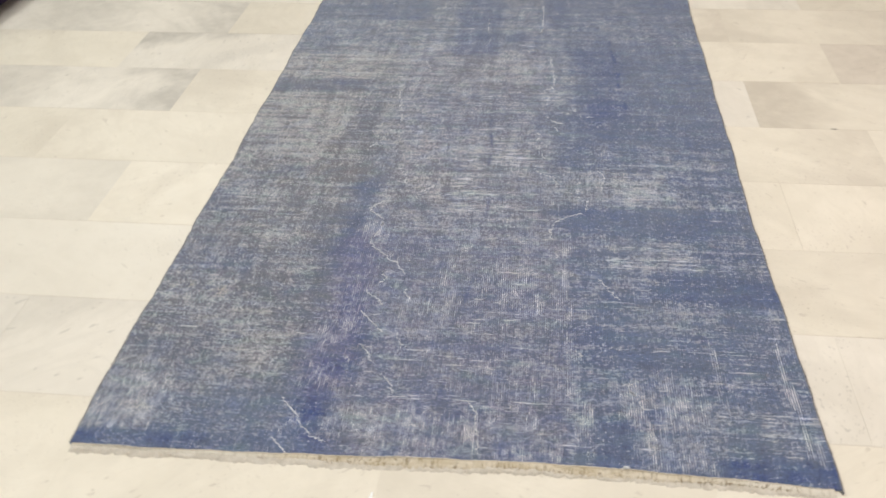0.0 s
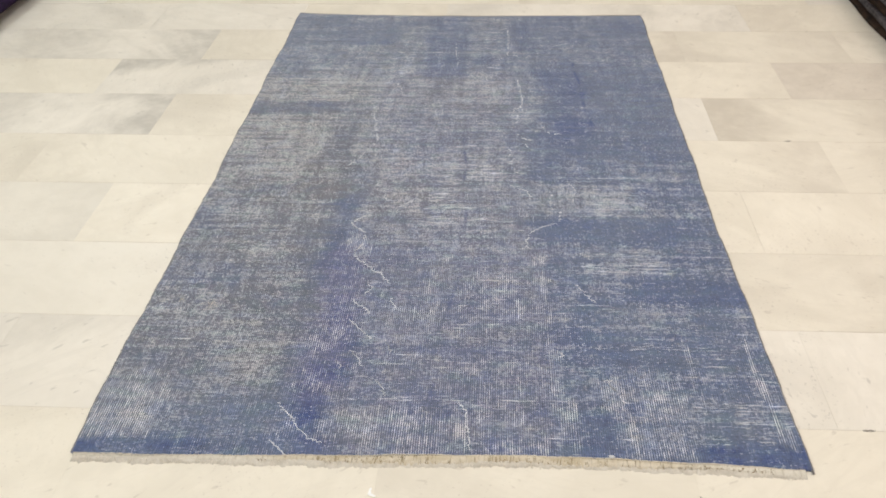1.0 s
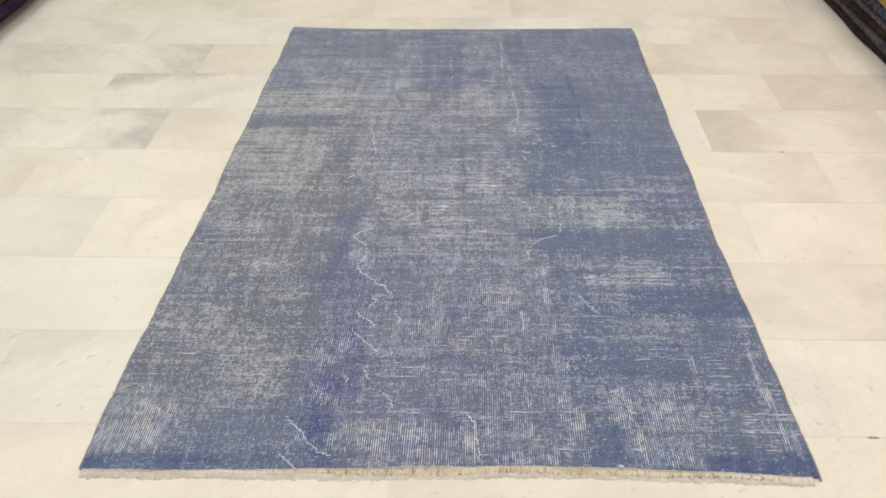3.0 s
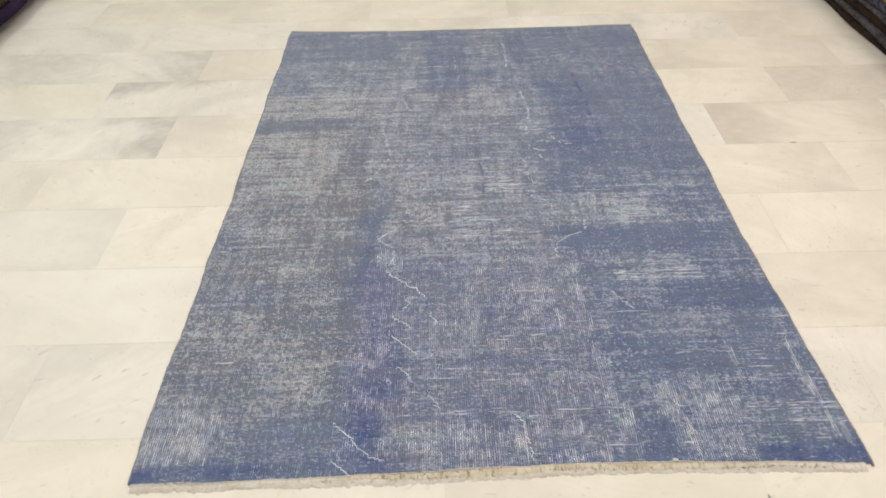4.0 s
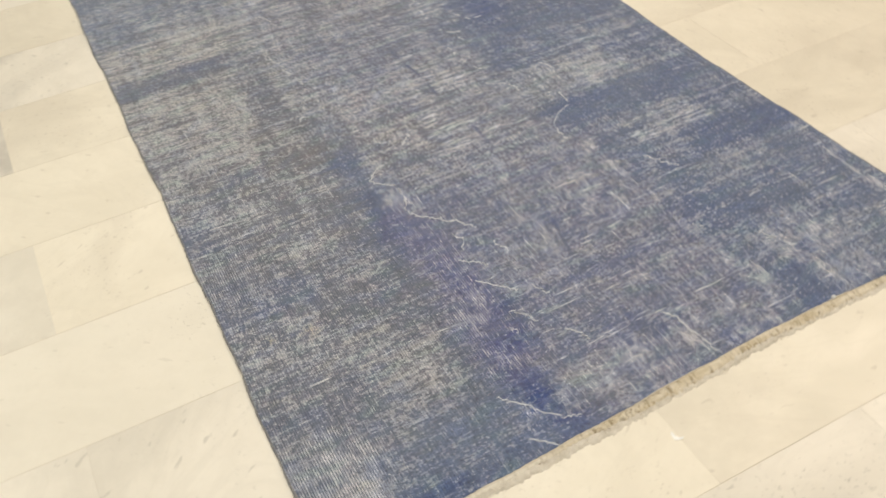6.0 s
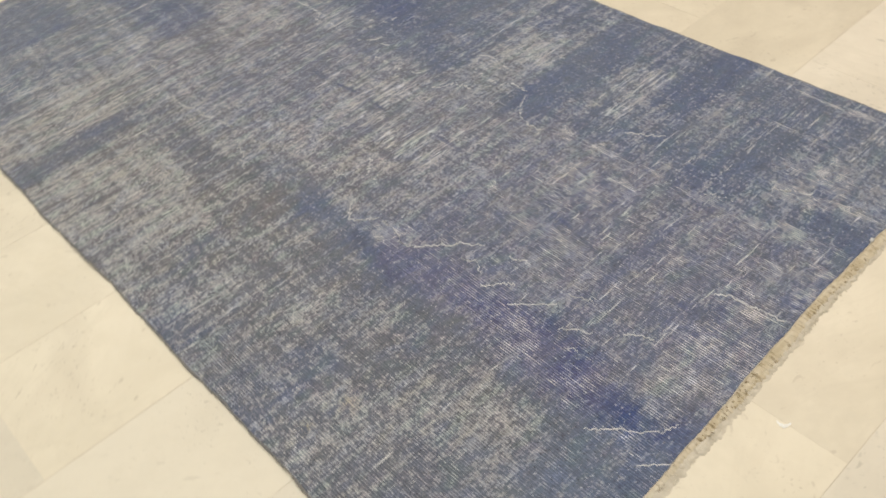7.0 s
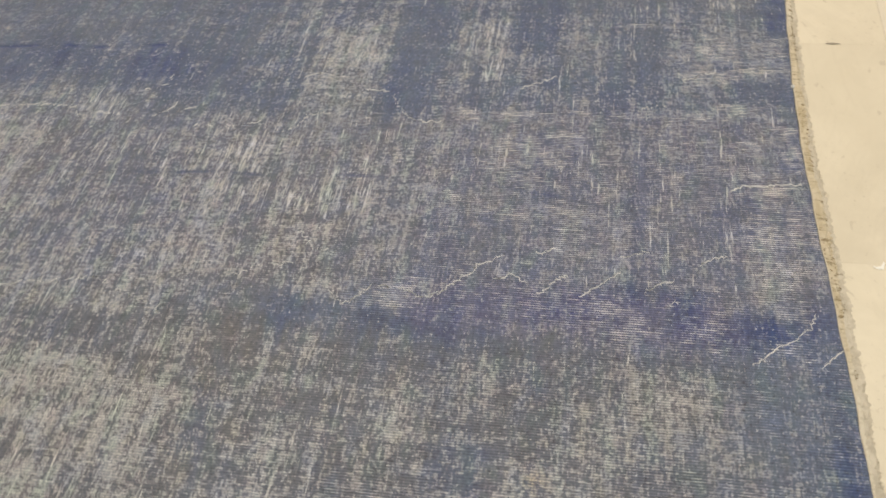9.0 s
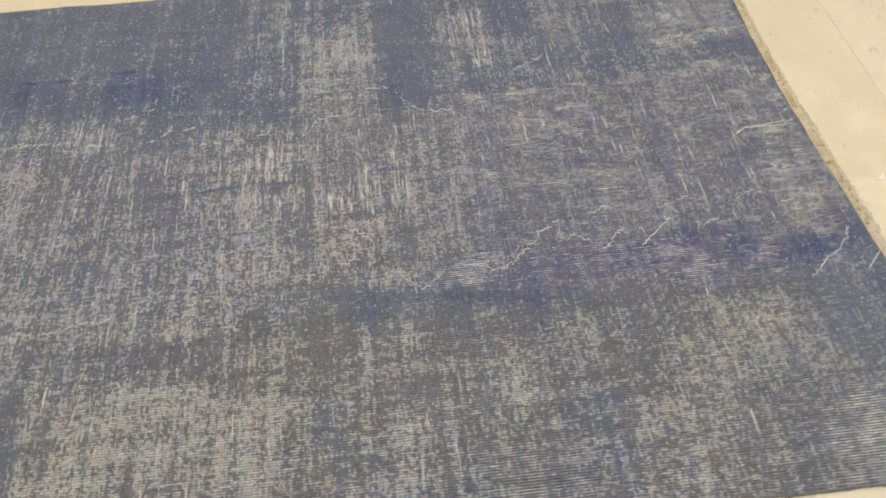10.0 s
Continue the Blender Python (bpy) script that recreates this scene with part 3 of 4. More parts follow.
weft_streak(0.18, 0.37, 1.462, 0.95)
weft_streak(0.07, 0.19, 1.630, 0.6)
weft_streak(0.01, 0.38, 0.352, 0.85)
weft_streak(0.51, 1.08, 0.183, 0.85)
weft_streak(0.57, 0.82, 0.315, 0.7)
weft_streak(0.73, 0.89, 0.552, 0.75)
weft_streak(0.78, 0.89, 0.429, 0.8)
weft_streak(0.99, 1.12, 1.072, 0.7)
weft_streak(1.01, 1.27, 1.203, 0.6)
weft_streak(1.33, 1.41, 2.044, 0.8)
weft_streak(1.32, 1.40, 1.926, 0.85)
weft_streak(1.09, 1.26, 1.911, 0.8)
weft_streak(0.57, 0.84, 1.193, 0.7)
weft_streak(0.45, 0.84, 1.037, 0.65)
weft_streak(1.23, 1.36, 0.832, 0.8)
weft_streak(1.21, 1.34, 0.483, 0.6)
weft_streak(1.09, 1.30, 0.262, 0.55)
weft_streak(1.21, 1.28, 0.190, 0.85)
weft_streak(0.40, 0.57, 0.226, 0.6)
weft_streak(0.67, 0.76, 0.087, 0.6)
weft_streak(0.68, 0.86, 0.885, 0.6)
weft_streak(0.23, 0.33, 1.794, 0.7)

# the bare blue tongue with a rounded tip, left by a repair
tip = np.hypot((BU - 0.965) / 1.0, BV - 0.806)
tongue = np.clip((0.047 - np.where(BU < 0.965, tip, np.abs(BV - 0.806))) / 0.020 + 0.5, 0, 1) * np.clip((1.40 - U) / 0.05, 0, 1)
WEAR[...] = WEAR * (1 - tongue[..., None]) + np.array((0.13, 0.20, 0.0, 0.48, 0.0)) * tongue[..., None]

# the middle of the field is faded to a purplish grey
PURPLE = np.maximum(0.20 * soft_box(0.46, 0.98, -0.1, 0.78, 0.12, 0.12) + 0.16 * soft_box(0.45, 0.90, 0.78, 1.85, 0.12, 0.12), 0.48 * soft_box(0.40, 0.50, 0.16, 0.74, 0.05, 0.08))

# two small yellow stains
STAIN = np.exp(-((U - 0.068) ** 2 + (V - 0.497) ** 2) / 0.011 ** 2) + 0.7 * np.exp(-((U - 0.145) ** 2 + (V - 0.482) ** 2) / 0.018 ** 2)

# unevenness at two scales over everything
for ch, (a1, a2) in enumerate(((0.20, 0.16), (0.16, 0.14), (0.14, 0.12), (0.14, 0.10), (0.12, 0.06))):
    WEAR[..., ch] *= 1 + a1 / 0.3 * 0.5 * value_noise(U, V, 0.11, 0.05, 21 + ch) + a2 / 0.3 * 0.5 * value_noise(U, V, 0.030, 0.012, 31 + ch)
WEAR[..., 1] += 0.12 * value_noise(U, V, 0.35, 0.010, 41)
# the left side took the dye less blue
WEAR[..., 4] += 0.42 * soft_box(-0.2, 0.40, 0.20, 1.8, 0.10, 0.25)
WEAR[..., 3] += 0.10 * soft_box(0.92, 1.7, -0.2, 2.7, 0.2, 0.2) - 0.05 * soft_box(0.46, 0.92, 0.5, 1.9, 0.2, 0.2)
WEAR[..., 3] += 0.08 * value_noise(U, V, 0.45, 0.022, 42)
# towards the near end more warps show
WEAR[..., 2] += 0.06 * soft_box(0.96, 1.34, -0.2, 0.30, 0.1, 0.1) + 0.03 * soft_box(-0.2, 0.36, 0.04, 0.36, 0.1, 0.1)


def warp_run(ua, ub, va, vb, strength):
    """A few neighbouring warps laid bare in straight lines, each ending at its own place."""
    ragged = 0.03 * value_noise(U, V, 0.0047, 9.0, 61)
    m = np.clip((U - ua) / 0.004 + 0.5, 0, 1) * np.clip((ub - U) / 0.004 + 0.5, 0, 1) * np.clip((V - va + ragged) / 0.03, 0, 1) * np.clip((vb - V + ragged) / 0.03, 0, 1)
    WEAR[..., 2] = np.maximum(WEAR[..., 2], m * strength * (0.85 + 0.25 * value_noise(U, V, 0.02, 0.03, 62)))


for ua, ub, va, vb, strength in ((1.374, 1.388, 0.20, 0.43, 0.9), (1.384, 1.398, 0.06, 0.30, 0.85), (1.402, 1.418, 0.05, 0.15, 0.8), (1.242, 1.258, 0.22, 0.40, 0.72), (1.252, 1.262, 0.15, 0.24, 0.7),
                                 (0.932, 0.952, 0.48, 0.75, 0.8), (0.938, 0.962, 0.33, 0.50, 0.75), (0.960, 1.000, 0.03, 0.20, 0.85), (0.661, 0.697, 0.45, 0.68, 0.68), (0.747, 0.778, 0.03, 0.17, 0.95),
                                 (1.094, 1.112, 0.03, 0.26, 0.85), (0.560, 0.610, 0.02, 0.17, 0.7), (0.610, 0.740, 0.01, 0.10, 0.72), (0.800, 0.950, 0.01, 0.06, 0.65), (0.405, 0.425, 0.08, 0.14, 0.8),
                                 (0.420, 0.490, 0.71, 0.79, 0.8), (0.425, 0.485, 0.36, 0.50, 0.62), (0.432, 0.470, 0.20, 0.36, 0.52), (0.740, 0.890, 0.08, 0.32, 0.62), (0.740, 0.900, 0.40, 0.66, 0.62)):
    warp_run(ua, ub, va, vb, strength)
# creases along the warps: sunk slightly, their shade put into the pile colour
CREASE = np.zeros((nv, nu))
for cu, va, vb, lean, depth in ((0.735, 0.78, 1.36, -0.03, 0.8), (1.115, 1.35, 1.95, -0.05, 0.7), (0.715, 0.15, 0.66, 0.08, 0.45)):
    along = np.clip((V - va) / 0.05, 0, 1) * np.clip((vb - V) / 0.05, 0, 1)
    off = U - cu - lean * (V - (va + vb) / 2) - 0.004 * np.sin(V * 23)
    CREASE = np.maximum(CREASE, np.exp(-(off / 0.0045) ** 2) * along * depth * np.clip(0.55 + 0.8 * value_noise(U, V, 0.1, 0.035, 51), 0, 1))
# shade down in the creases, painted as less bare yarn and navy dye
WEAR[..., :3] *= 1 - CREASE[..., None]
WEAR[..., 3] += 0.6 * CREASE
WEAR[...] = np.clip(WEAR, 0, 1)

Z = rug_height(U, V) - 0.0012 * WEAR[..., 0] - 0.0010 * WEAR[..., 2] - 0.0018 * CREASE
# the sheet: top, and a skirt down to the floor all round
ring = np.concatenate([np.arange(nu), np.arange(1, nv) * nu + nu - 1, (nv - 1) * nu + np.arange(nu - 2, -1, -1), np.arange(nv - 2, 0, -1) * nu])
co = np.stack([U.ravel(), V.ravel(), Z.ravel()], 1)
low = co[ring].copy()
low[:, 2] = 0.0005
idx = np.arange(nu * nv).reshape(nv, nu)
quads = np.stack([idx[:-1, :-1], idx[:-1, 1:], idx[1:, 1:], idx[1:, :-1]], -1).reshape(-1, 4)
lowi = nu * nv + np.arange(len(ring))
skirt = np.stack([lowi, np.roll(lowi, -1), np.roll(ring, -1), ring], 1)
faces = np.concatenate([quads, skirt])
me = bpy.data.meshes.new("woven_field")
me.vertices.add(len(co) + len(low))
me.vertices.foreach_set("co", np.concatenate([co, low]).astype(np.float32).ravel())
me.loops.add(faces.size)
me.loops.foreach_set("vertex_index", faces.astype(np.int32).ravel())
me.polygons.add(len(faces))
me.polygons.foreach_set("loop_start", (np.arange(len(faces)) * 4).astype(np.int32))
me.polygons.foreach_set("use_smooth", np.ones(len(faces), bool))
me.update(calc_edges=True)
flat = WEAR.reshape(-1, 5)
whole = np.concatenate([flat, flat[ring]])
st = np.concatenate([STREAK.ravel(), STREAK.ravel()[ring]])
purple = np.concatenate([PURPLE.ravel(), PURPLE.ravel()[ring]])
stain = np.concatenate([STAIN.ravel(), STAIN.ravel()[ring]])
# holds the wear and dye, with the painted crease shade mixed in
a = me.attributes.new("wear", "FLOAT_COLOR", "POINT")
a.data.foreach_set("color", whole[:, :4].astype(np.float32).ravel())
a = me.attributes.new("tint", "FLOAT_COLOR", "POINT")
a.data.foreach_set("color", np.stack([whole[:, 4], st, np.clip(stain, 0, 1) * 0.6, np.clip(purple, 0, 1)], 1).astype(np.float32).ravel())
me.materials.append(M_RUG)

rug = thing("rug", "worn blue over-dyed wool rug with frayed cream ends", "rug", RUG_AT)
field = new("woven_field", me)
field.parent = rug
tagged(field, "faded blue-grey pile worn down to pale warps")


def selvedge(edge, side):
    vs = np.arange(0.012, 2.385, 0.012)
    bm = bmesh.new()
    pts = [(float(edge(v)) + side * 0.001, float(v), float(rug_height(np.array(edge(v)), np.array(v))) - 0.0030) for v in vs]
    tube(bm, pts, lambda i: 0.0023 + 0.0004 * math.sin(i * 1.7) + 0.0005 * math.sin(i * 0.63), 8)
    part("selvedge", bm, M_SELVEDGE, rug, "dark overcast wool edge cord")
    rnd = random.Random(40 + side)
    bm = bmesh.new()
    for _ in range(700):
        v = rnd.uniform(0.02, 2.37)
        e = float(edge(v)) + side * 0.002
        out, slant = rnd.uniform(0.0005, 0.0035), rnd.uniform(-0.005, 0.005)
        tube(bm, [(e, v, 0.0045), (e + side * out * 0.6, v + slant * 0.5, 0.0035), (e + side * out, v + slant, 0.0018)], rnd.uniform(0.0002, 0.0005), 4)
    tagged(part("edge_fuzz", bm, M_SELVEDGE, rug, "short loose wool fibres along the edge"), kind="stuff")


selvedge(left_edge, -1), selvedge(right_edge, 1)


def end_band(edge, way, depth, seed):
    """The cotton end of the rug: a cord, a flat woven band, and a ragged paler fringe outside it."""
    rnd = random.Random(seed)
    us = np.arange(0.001, RUG_W - 0.003, 0.003)

    def strip(name, material, label, start, stop, height, rough):
        bm = bmesh.new()
        rows = []
        for u in us:
            e = float(edge(u))
            a, b = start(u), stop(u) + rnd.uniform(-rough, rough)
            h = height + 0.0008 * math.sin(u * 13 + seed) + rnd.uniform(-0.0006, 0.0006)
            prof = ((a, h), (a + 0.3 * (b - a), h + rnd.uniform(-0.0010, 0.0008)), (a + 0.6 * (b - a), h + rnd.uniform(-0.0012, 0.0010)),
                    (a + 0.85 * (b - a), h * rnd.uniform(0.5, 0.9)), (b, 0.0007), (b + 0.0010, 0.0001))
            rows.append([bm.verts.new((u + rnd.uniform(-0.0007, 0.0007), e + way * d, z)) for d, z in prof])
        for r0, r1 in zip(rows, rows[1:]):
            for k in range(len(r0) - 1):
                bm.faces.new((r0[k], r0[k + 1], r1[k + 1], r1[k]))
        bm.faces.new(rows[0]), bm.faces.new(rows[-1][::-1])
        bmesh.ops.recalc_face_normals(bm, faces=bm.faces[:])
        part(name, bm, material, rug, label)

    def reach(u):
        return depth * (0.68 + 0.32 * math.exp(-((u - 0.80) / 0.38) ** 2))

    def inner(u):
        return reach(u) * (0.30 + 0.38 / (1 + math.exp(-(u - 0.40) / 0.05)) + 0.10 * math.sin(u * 17 + seed))

    strip("end_band", M_KHAKI_YARN, "khaki woven cotton end band", lambda u: 0.0, inner, 0.0042, 0.0016)
    strip("frayed_edge", M_CREAM_YARN, "frayed cream cotton outside the end band", lambda u: inner(u) * 0.8 - 0.001,
          lambda u: reach(u) * (0.92 + 0.08 * math.sin(u * 9 + seed) + 0.22 * noise.noise((u * 26, seed, 0)) + 0.20 * noise.noise((u * 75, seed, 3))), 0.0022, 0.0022)
    bm = bmesh.new()
    tube(bm, [(float(u), float(edge(u)) + way * 0.0010, 0.0058 + 0.0006 * math.sin(u * 21)) for u in us[::2]], lambda i: 0.0008 + 0.0004 * math.sin(i * 2.1), 6)
    part("end_cord", bm, M_CORD, rug, "pale cotton cord along the pile")
    bm = bmesh.new()
    for _ in range(1100):
        u = rnd.uniform(0.006, RUG_W - 0.010)
        f0 = rnd.uniform(0.40, 0.86)
        e = float(edge(u)) + way * reach(u) * f0
        along = rnd.random() < 0.5
        length, lean = rnd.uniform(0.0025, 0.006), (rnd.uniform(-3.0, 3.0) if along else rnd.uniform(-0.6, 0.6))
        step = length * (0.35 if along else 1.0)
        z = 0.0040 - 0.0024 * max(f0 - 0.5, 0) / 0.5
        pts = [(u + lean * step * f, e + way * step * f, max(z - 0.003 * f + 0.0008 * math.sin(f * 5), 0.0008)) for f in (0, 0.35, 0.7, 1)]
        tube(bm, pts, rnd.uniform(0.0003, 0.0006), 4)
    tagged(part("fringe", bm, M_CORD, rug, "short frayed cotton fringe"), kind="stuff")
    bm = bmesh.new()
    for _ in range(560):
        u = RUG_W - 0.02 - (RUG_W - 0.04) * rnd.random() ** 1.5
        if u < 0.36 or math.sin(u * 19 + seed) + 0.7 * math.sin(u * 53) < -0.1:
            continue
        f0 = rnd.uniform(0.06, 0.52)
        e = float(edge(u)) + way * reach(u) * f0
        du, dv = rnd.uniform(-0.003, 0.003), way * rnd.uniform(0.001, 0.005)
        tube(bm, [(u + du * f, e + dv * f, 0.0046 - 0.0012 * f) for f in (0, 0.5, 1)], rnd.uniform(0.0004, 0.0008), 4)
    tagged(part("brown_yarn", bm, M_BROWN_YARN, rug, "brown cotton yarn pulled out of the end band"), kind="stuff")


end_band(near_edge, -1, 0.0295, 3)
end_band(far_edge, 1, 0.014, 8)

bm = bmesh.new()
bmesh.ops.create_icosphere(bm, subdivisions=2, radius=0.0045, matrix=Matrix.Translation((1.053, float(near_edge(1.053)) + 0.001, 0.008)) @ Matrix.Diagonal((1.3, 0.8, 0.7, 1)))
for v in bm.verts:
    v.co += noise.noise_vector(v.co * 300) * 0.0014
part("loose_knot", bm, M_BARE, rug, "white knot of loose cotton yarn")

line_seed = 100


def worn_line(*points, wide=0.55):
    """A thin jagged crack in the pile where the white warps show."""
    global line_seed
    line_seed += 1
    rnd = random.Random(line_seed)
    pts = [Vector((*q, 0)) for q in points]
    fine = []
    for q0, q1 in zip(pts, pts[1:]):
        n = max(2, int((q1 - q0).length / 0.004))
        for k in range(n):
            jag = 0.0026 if wide > 0.9 else 0.0046
            fine.append(q0.lerp(q1, k / n) + Vector((rnd.uniform(-jag, jag), rnd.uniform(-jag, jag), 0)))
    fine.append(pts[-1])
    bm = bmesh.new()
    rows = []
    shut = 0
    for i, q in enumerate(fine):
        # weak cracks close up again and again
        shut = shut - 1 if shut > 0 else (rnd.randint(1, 6) if rnd.random() < 0.55 * (0.75 - wide) else 0)
        d = fine[min(i + 1, len(fine) - 1)] - fine[max(i - 1, 0)]
        side = Vector((-d.y, d.x, 0)).normalized() * 0.78 * wide * (0.00025 if rnd.random() < 0.46 - 0.30 * wide else max(0.0006, 0.0014 + rnd.uniform(-0.0007, 0.0010))) * min(1.0, 0.4 + 0.3 * min(i, len(fine) - 1 - i))
        z = float(rug_height(np.array(q.x), np.array(q.y))) - (0.0026 if shut else 0.0)
        rows.append([bm.verts.new((q + side).to_tuple()[:2] + (z - 0.0012,)), bm.verts.new((q.x, q.y, z + 0.0012)), bm.verts.new((q - side).to_tuple()[:2] + (z - 0.0012,))])
    for i, (r0, r1) in enumerate(zip(rows, rows[1:])):
        bm.faces.new((r0[0], r0[1], r1[1], r1[0])), bm.faces.new((r0[1], r0[2], r1[2], r1[1]))
    for q in fine:
        if rnd.random() > 0.42:
            continue
        along = Vector((rnd.choice((-1, 1)) * rnd.uniform(0.002, 0.007), rnd.uniform(-0.0008, 0.0008), 0)) if rnd.random() < 0.5 else Vector((rnd.uniform(-0.0006, 0.0006), rnd.choice((-1, 1)) * rnd.uniform(0.002, 0.006), 0))
        tip = q + along
        z = float(rug_height(np.array(q.x), np.array(q.y)))
        side = Vector((-along.y, along.x, 0)).normalized() * rnd.uniform(0.0004, 0.0008)
        a, b, c = (bm.verts.new((*(q + side).xy, z - 0.0010)), bm.verts.new((*(q - side).xy, z - 0.0010)), bm.verts.new((q.x, q.y, z + 0.0008)))
        d = bm.verts.new((tip.x, tip.y, z - 0.0006))
        bm.faces.new((a, c, d)), bm.faces.new((c, b, d))
    loose = [v for v in bm.verts if not v.link_faces]
    bmesh.ops.delete(bm, geom=loose, context="VERTS")
    bmesh.ops.recalc_face_normals(bm, faces=bm.faces[:])
    part("worn_line", bm, M_BARE, rug, "white jagged crack of bared warps")


worn_line((0.376, 0.159), (0.409, 0.125), (0.434, 0.090), (0.459, 0.062), (0.486, 0.053), wide=1.0)
worn_line((0.383, 0.055), (0.404, 0.034), (0.421, 0.018), wide=1.0)
worn_line((0.462, 0.696), (0.478, 0.672), (0.510, 0.637), (0.540, 0.612), (0.564, 0.576), wide=0.9)
worn_line((0.510, 0.580), (0.527, 0.552), (0.513, 0.528), wide=0.8)
worn_line((0.484, 0.505), (0.508, 0.485), (0.532, 0.456), wide=0.85)
worn_line((0.488, 0.432), (0.516, 0.402), (0.548, 0.366), wide=1.0)
worn_line((0.506, 0.324), (0.526, 0.300), (0.538, 0.276), wide=0.75)
worn_line((0.487, 0.281), (0.499, 0.259))
worn_line((0.574, 0.233), (0.588, 0.211), (0.598, 0.186), wide=0.7)
worn_line((0.577, 0.368), (0.589, 0.341), (0.593, 0.317))
worn_line((0.575, 0.517), (0.591, 0.479), wide=0.7)
# the V and the U left of the middle
worn_line((0.470, 0.872), (0.446, 0.850), (0.437, 0.832), (0.463, 0.808), (0.482, 0.793), wide=0.70)
worn_line((0.595, 0.953), (0.572, 0.934), (0.550, 0.910), (0.556, 0.890), wide=0.60)
worn_line((0.481, 0.783), (0.479, 0.742), (0.463, 0.698))
# along the upper side of the middle field, down to the blue tongue
worn_line((0.975, 1.412), (0.970, 1.389), (0.991, 1.362), (1.028, 1.358), wide=0.55)
worn_line((0.887, 1.359), (0.914, 1.326), (0.937, 1.318), wide=0.55)
worn_line((0.916, 1.298), (0.930, 1.257))
worn_line((0.866, 1.262), (0.868, 1.232), (0.872, 1.192), (0.870, 1.162), (0.889, 1.115), wide=0.55)
worn_line((0.865, 1.103), (0.864, 1.050), (0.883, 1.033), (0.915, 1.018), (0.922, 0.973), wide=0.55)
worn_line((0.982, 0.997), (0.978, 0.963), (0.977, 0.928), (1.001, 0.905), (0.999, 0.854), (0.958, 0.836), (0.924, 0.812), (0.905, 0.765), wide=0.55)
worn_line((1.035, 1.055), (1.051, 1.016), (1.042, 0.967))
worn_line((0.897, 1.775), (0.902, 1.700), (0.908, 1.642), (0.911, 1.601), (0.906, 1.548), (0.870, 1.510), wide=0.42)
worn_line((0.895, 1.493), (0.888, 1.433))
worn_line((0.866, 2.227), (0.871, 2.109), (0.862, 1.981), (0.902, 1.976), wide=0.40)
# along the lower side of the middle field
worn_line((0.421, 1.520), (0.420, 1.478), (0.434, 1.439), (0.438, 1.385), (0.456, 1.300), (0.428, 1.250), (0.414, 1.205), (0.408, 1.175), (0.382, 1.150), wide=0.50)
worn_line((0.464, 1.678), (0.468, 1.739), (0.488, 1.707), (0.508, 1.605), wide=0.42)
worn_line((0.672, 2.090), (0.671, 1.995), (0.686, 1.916), (0.672, 1.839), wide=0.42)
worn_line((0.482, 1.048), (0.509, 1.007), (0.517, 0.945))
# right half
worn_line((1.020, 0.578), (1.040, 0.549), (1.064, 0.511), wide=0.65)
worn_line((1.058, 0.246), (1.072, 0.252), (1.070, 0.230), (1.086, 0.207), (1.099, 0.183), wide=0.65)
worn_line((0.756, 0.170), (0.770, 0.148), (0.768, 0.119), (0.778, 0.083), (0.778, 0.045), wide=0.95)
worn_line((0.971, 0.332), (0.982, 0.304), (0.978, 0.281))
worn_line((0.903, 0.771), (0.912, 0.735))

# ---------------------------------------------------------------- litter on the floor
bm = bmesh.new()
bmesh.ops.create_grid(bm, x_segments=8, y_segments=3, size=0.5)
for v in bm.verts:
    q = v.co.copy()
    v.co = Vector((q.x * 0.022, q.y * 0.0065 * (1.1 - abs(q.x)) + 0.016 * abs(q.x), 0.0016 + 0.0010 * math.cos(q.x * 12) + 0.0006 * q.y))
r = bmesh.ops.solidify(bm, geom=bm.faces[:], thickness=0.0004)
scrap = new("paper_scrap", finish("paper_scrap", bm, M_PAPER, False))
scrap.location = (0.896, -0.198, 0.0)
scrap.rotation_euler[2] = -1.03
tagged(scrap, "tiny torn scrap of white paper on the marble floor", "litter")

# ---------------------------------------------------------------- stacks of folded carpets
def carpet_material(name, a, b, c, pitch):
    m = Nodes(name)
    p = m.coords()
    cells = m.add("ShaderNodeTexVoronoi")
    m.put(cells.inputs["Vector"], p), m.put(cells.inputs["Scale"], 1 / pitch)
    n = m.noise(p, 18.0, 3.0)
    fleck = m.noise(p, 240.0, 2.0, 0.7)
    col = m.mix(m.smooth(cells.outputs["Distance"], 0.25, 0.45), a, b)
    col = m.mix(m.math("MULTIPLY", m.smooth(n, 0.4, 0.7), 0.7), col, c)
    return m.done(col, 0.95, m.bump(fleck, 0.8, 0.003), Specular_IOR_Level=0.1)


M_BLACK_WOOL = carpet_material("black_brown_wool", (0.020, 0.014, 0.010), (0.037, 0.022, 0.015), (0.012, 0.009, 0.009), 0.04)
M_GREY_WOOL = carpet_material("grey_wool", (0.055, 0.050, 0.053), (0.098, 0.088, 0.092), (0.028, 0.024, 0.027), 0.025)
M_NAVY_WOOL = carpet_material("navy_wool", (0.024, 0.025, 0.041), (0.076, 0.080, 0.102), (0.014, 0.014, 0.020), 0.03)
M_PLUM_WOOL = carpet_material("plum_wool", (0.017, 0.009, 0.027), (0.027, 0.014, 0.044), (0.010, 0.007, 0.015), 0.04)
M_GOLD_WOOL = carpet_material("gold_wool", (0.40, 0.29, 0.10), (0.30, 0.20, 0.06), (0.22, 0.15, 0.05), 0.02)
M_OLIVE_WOOL = carpet_material("olive_wool", (0.10, 0.085, 0.035), (0.03, 0.026, 0.014), (0.07, 0.055, 0.022), 0.016)


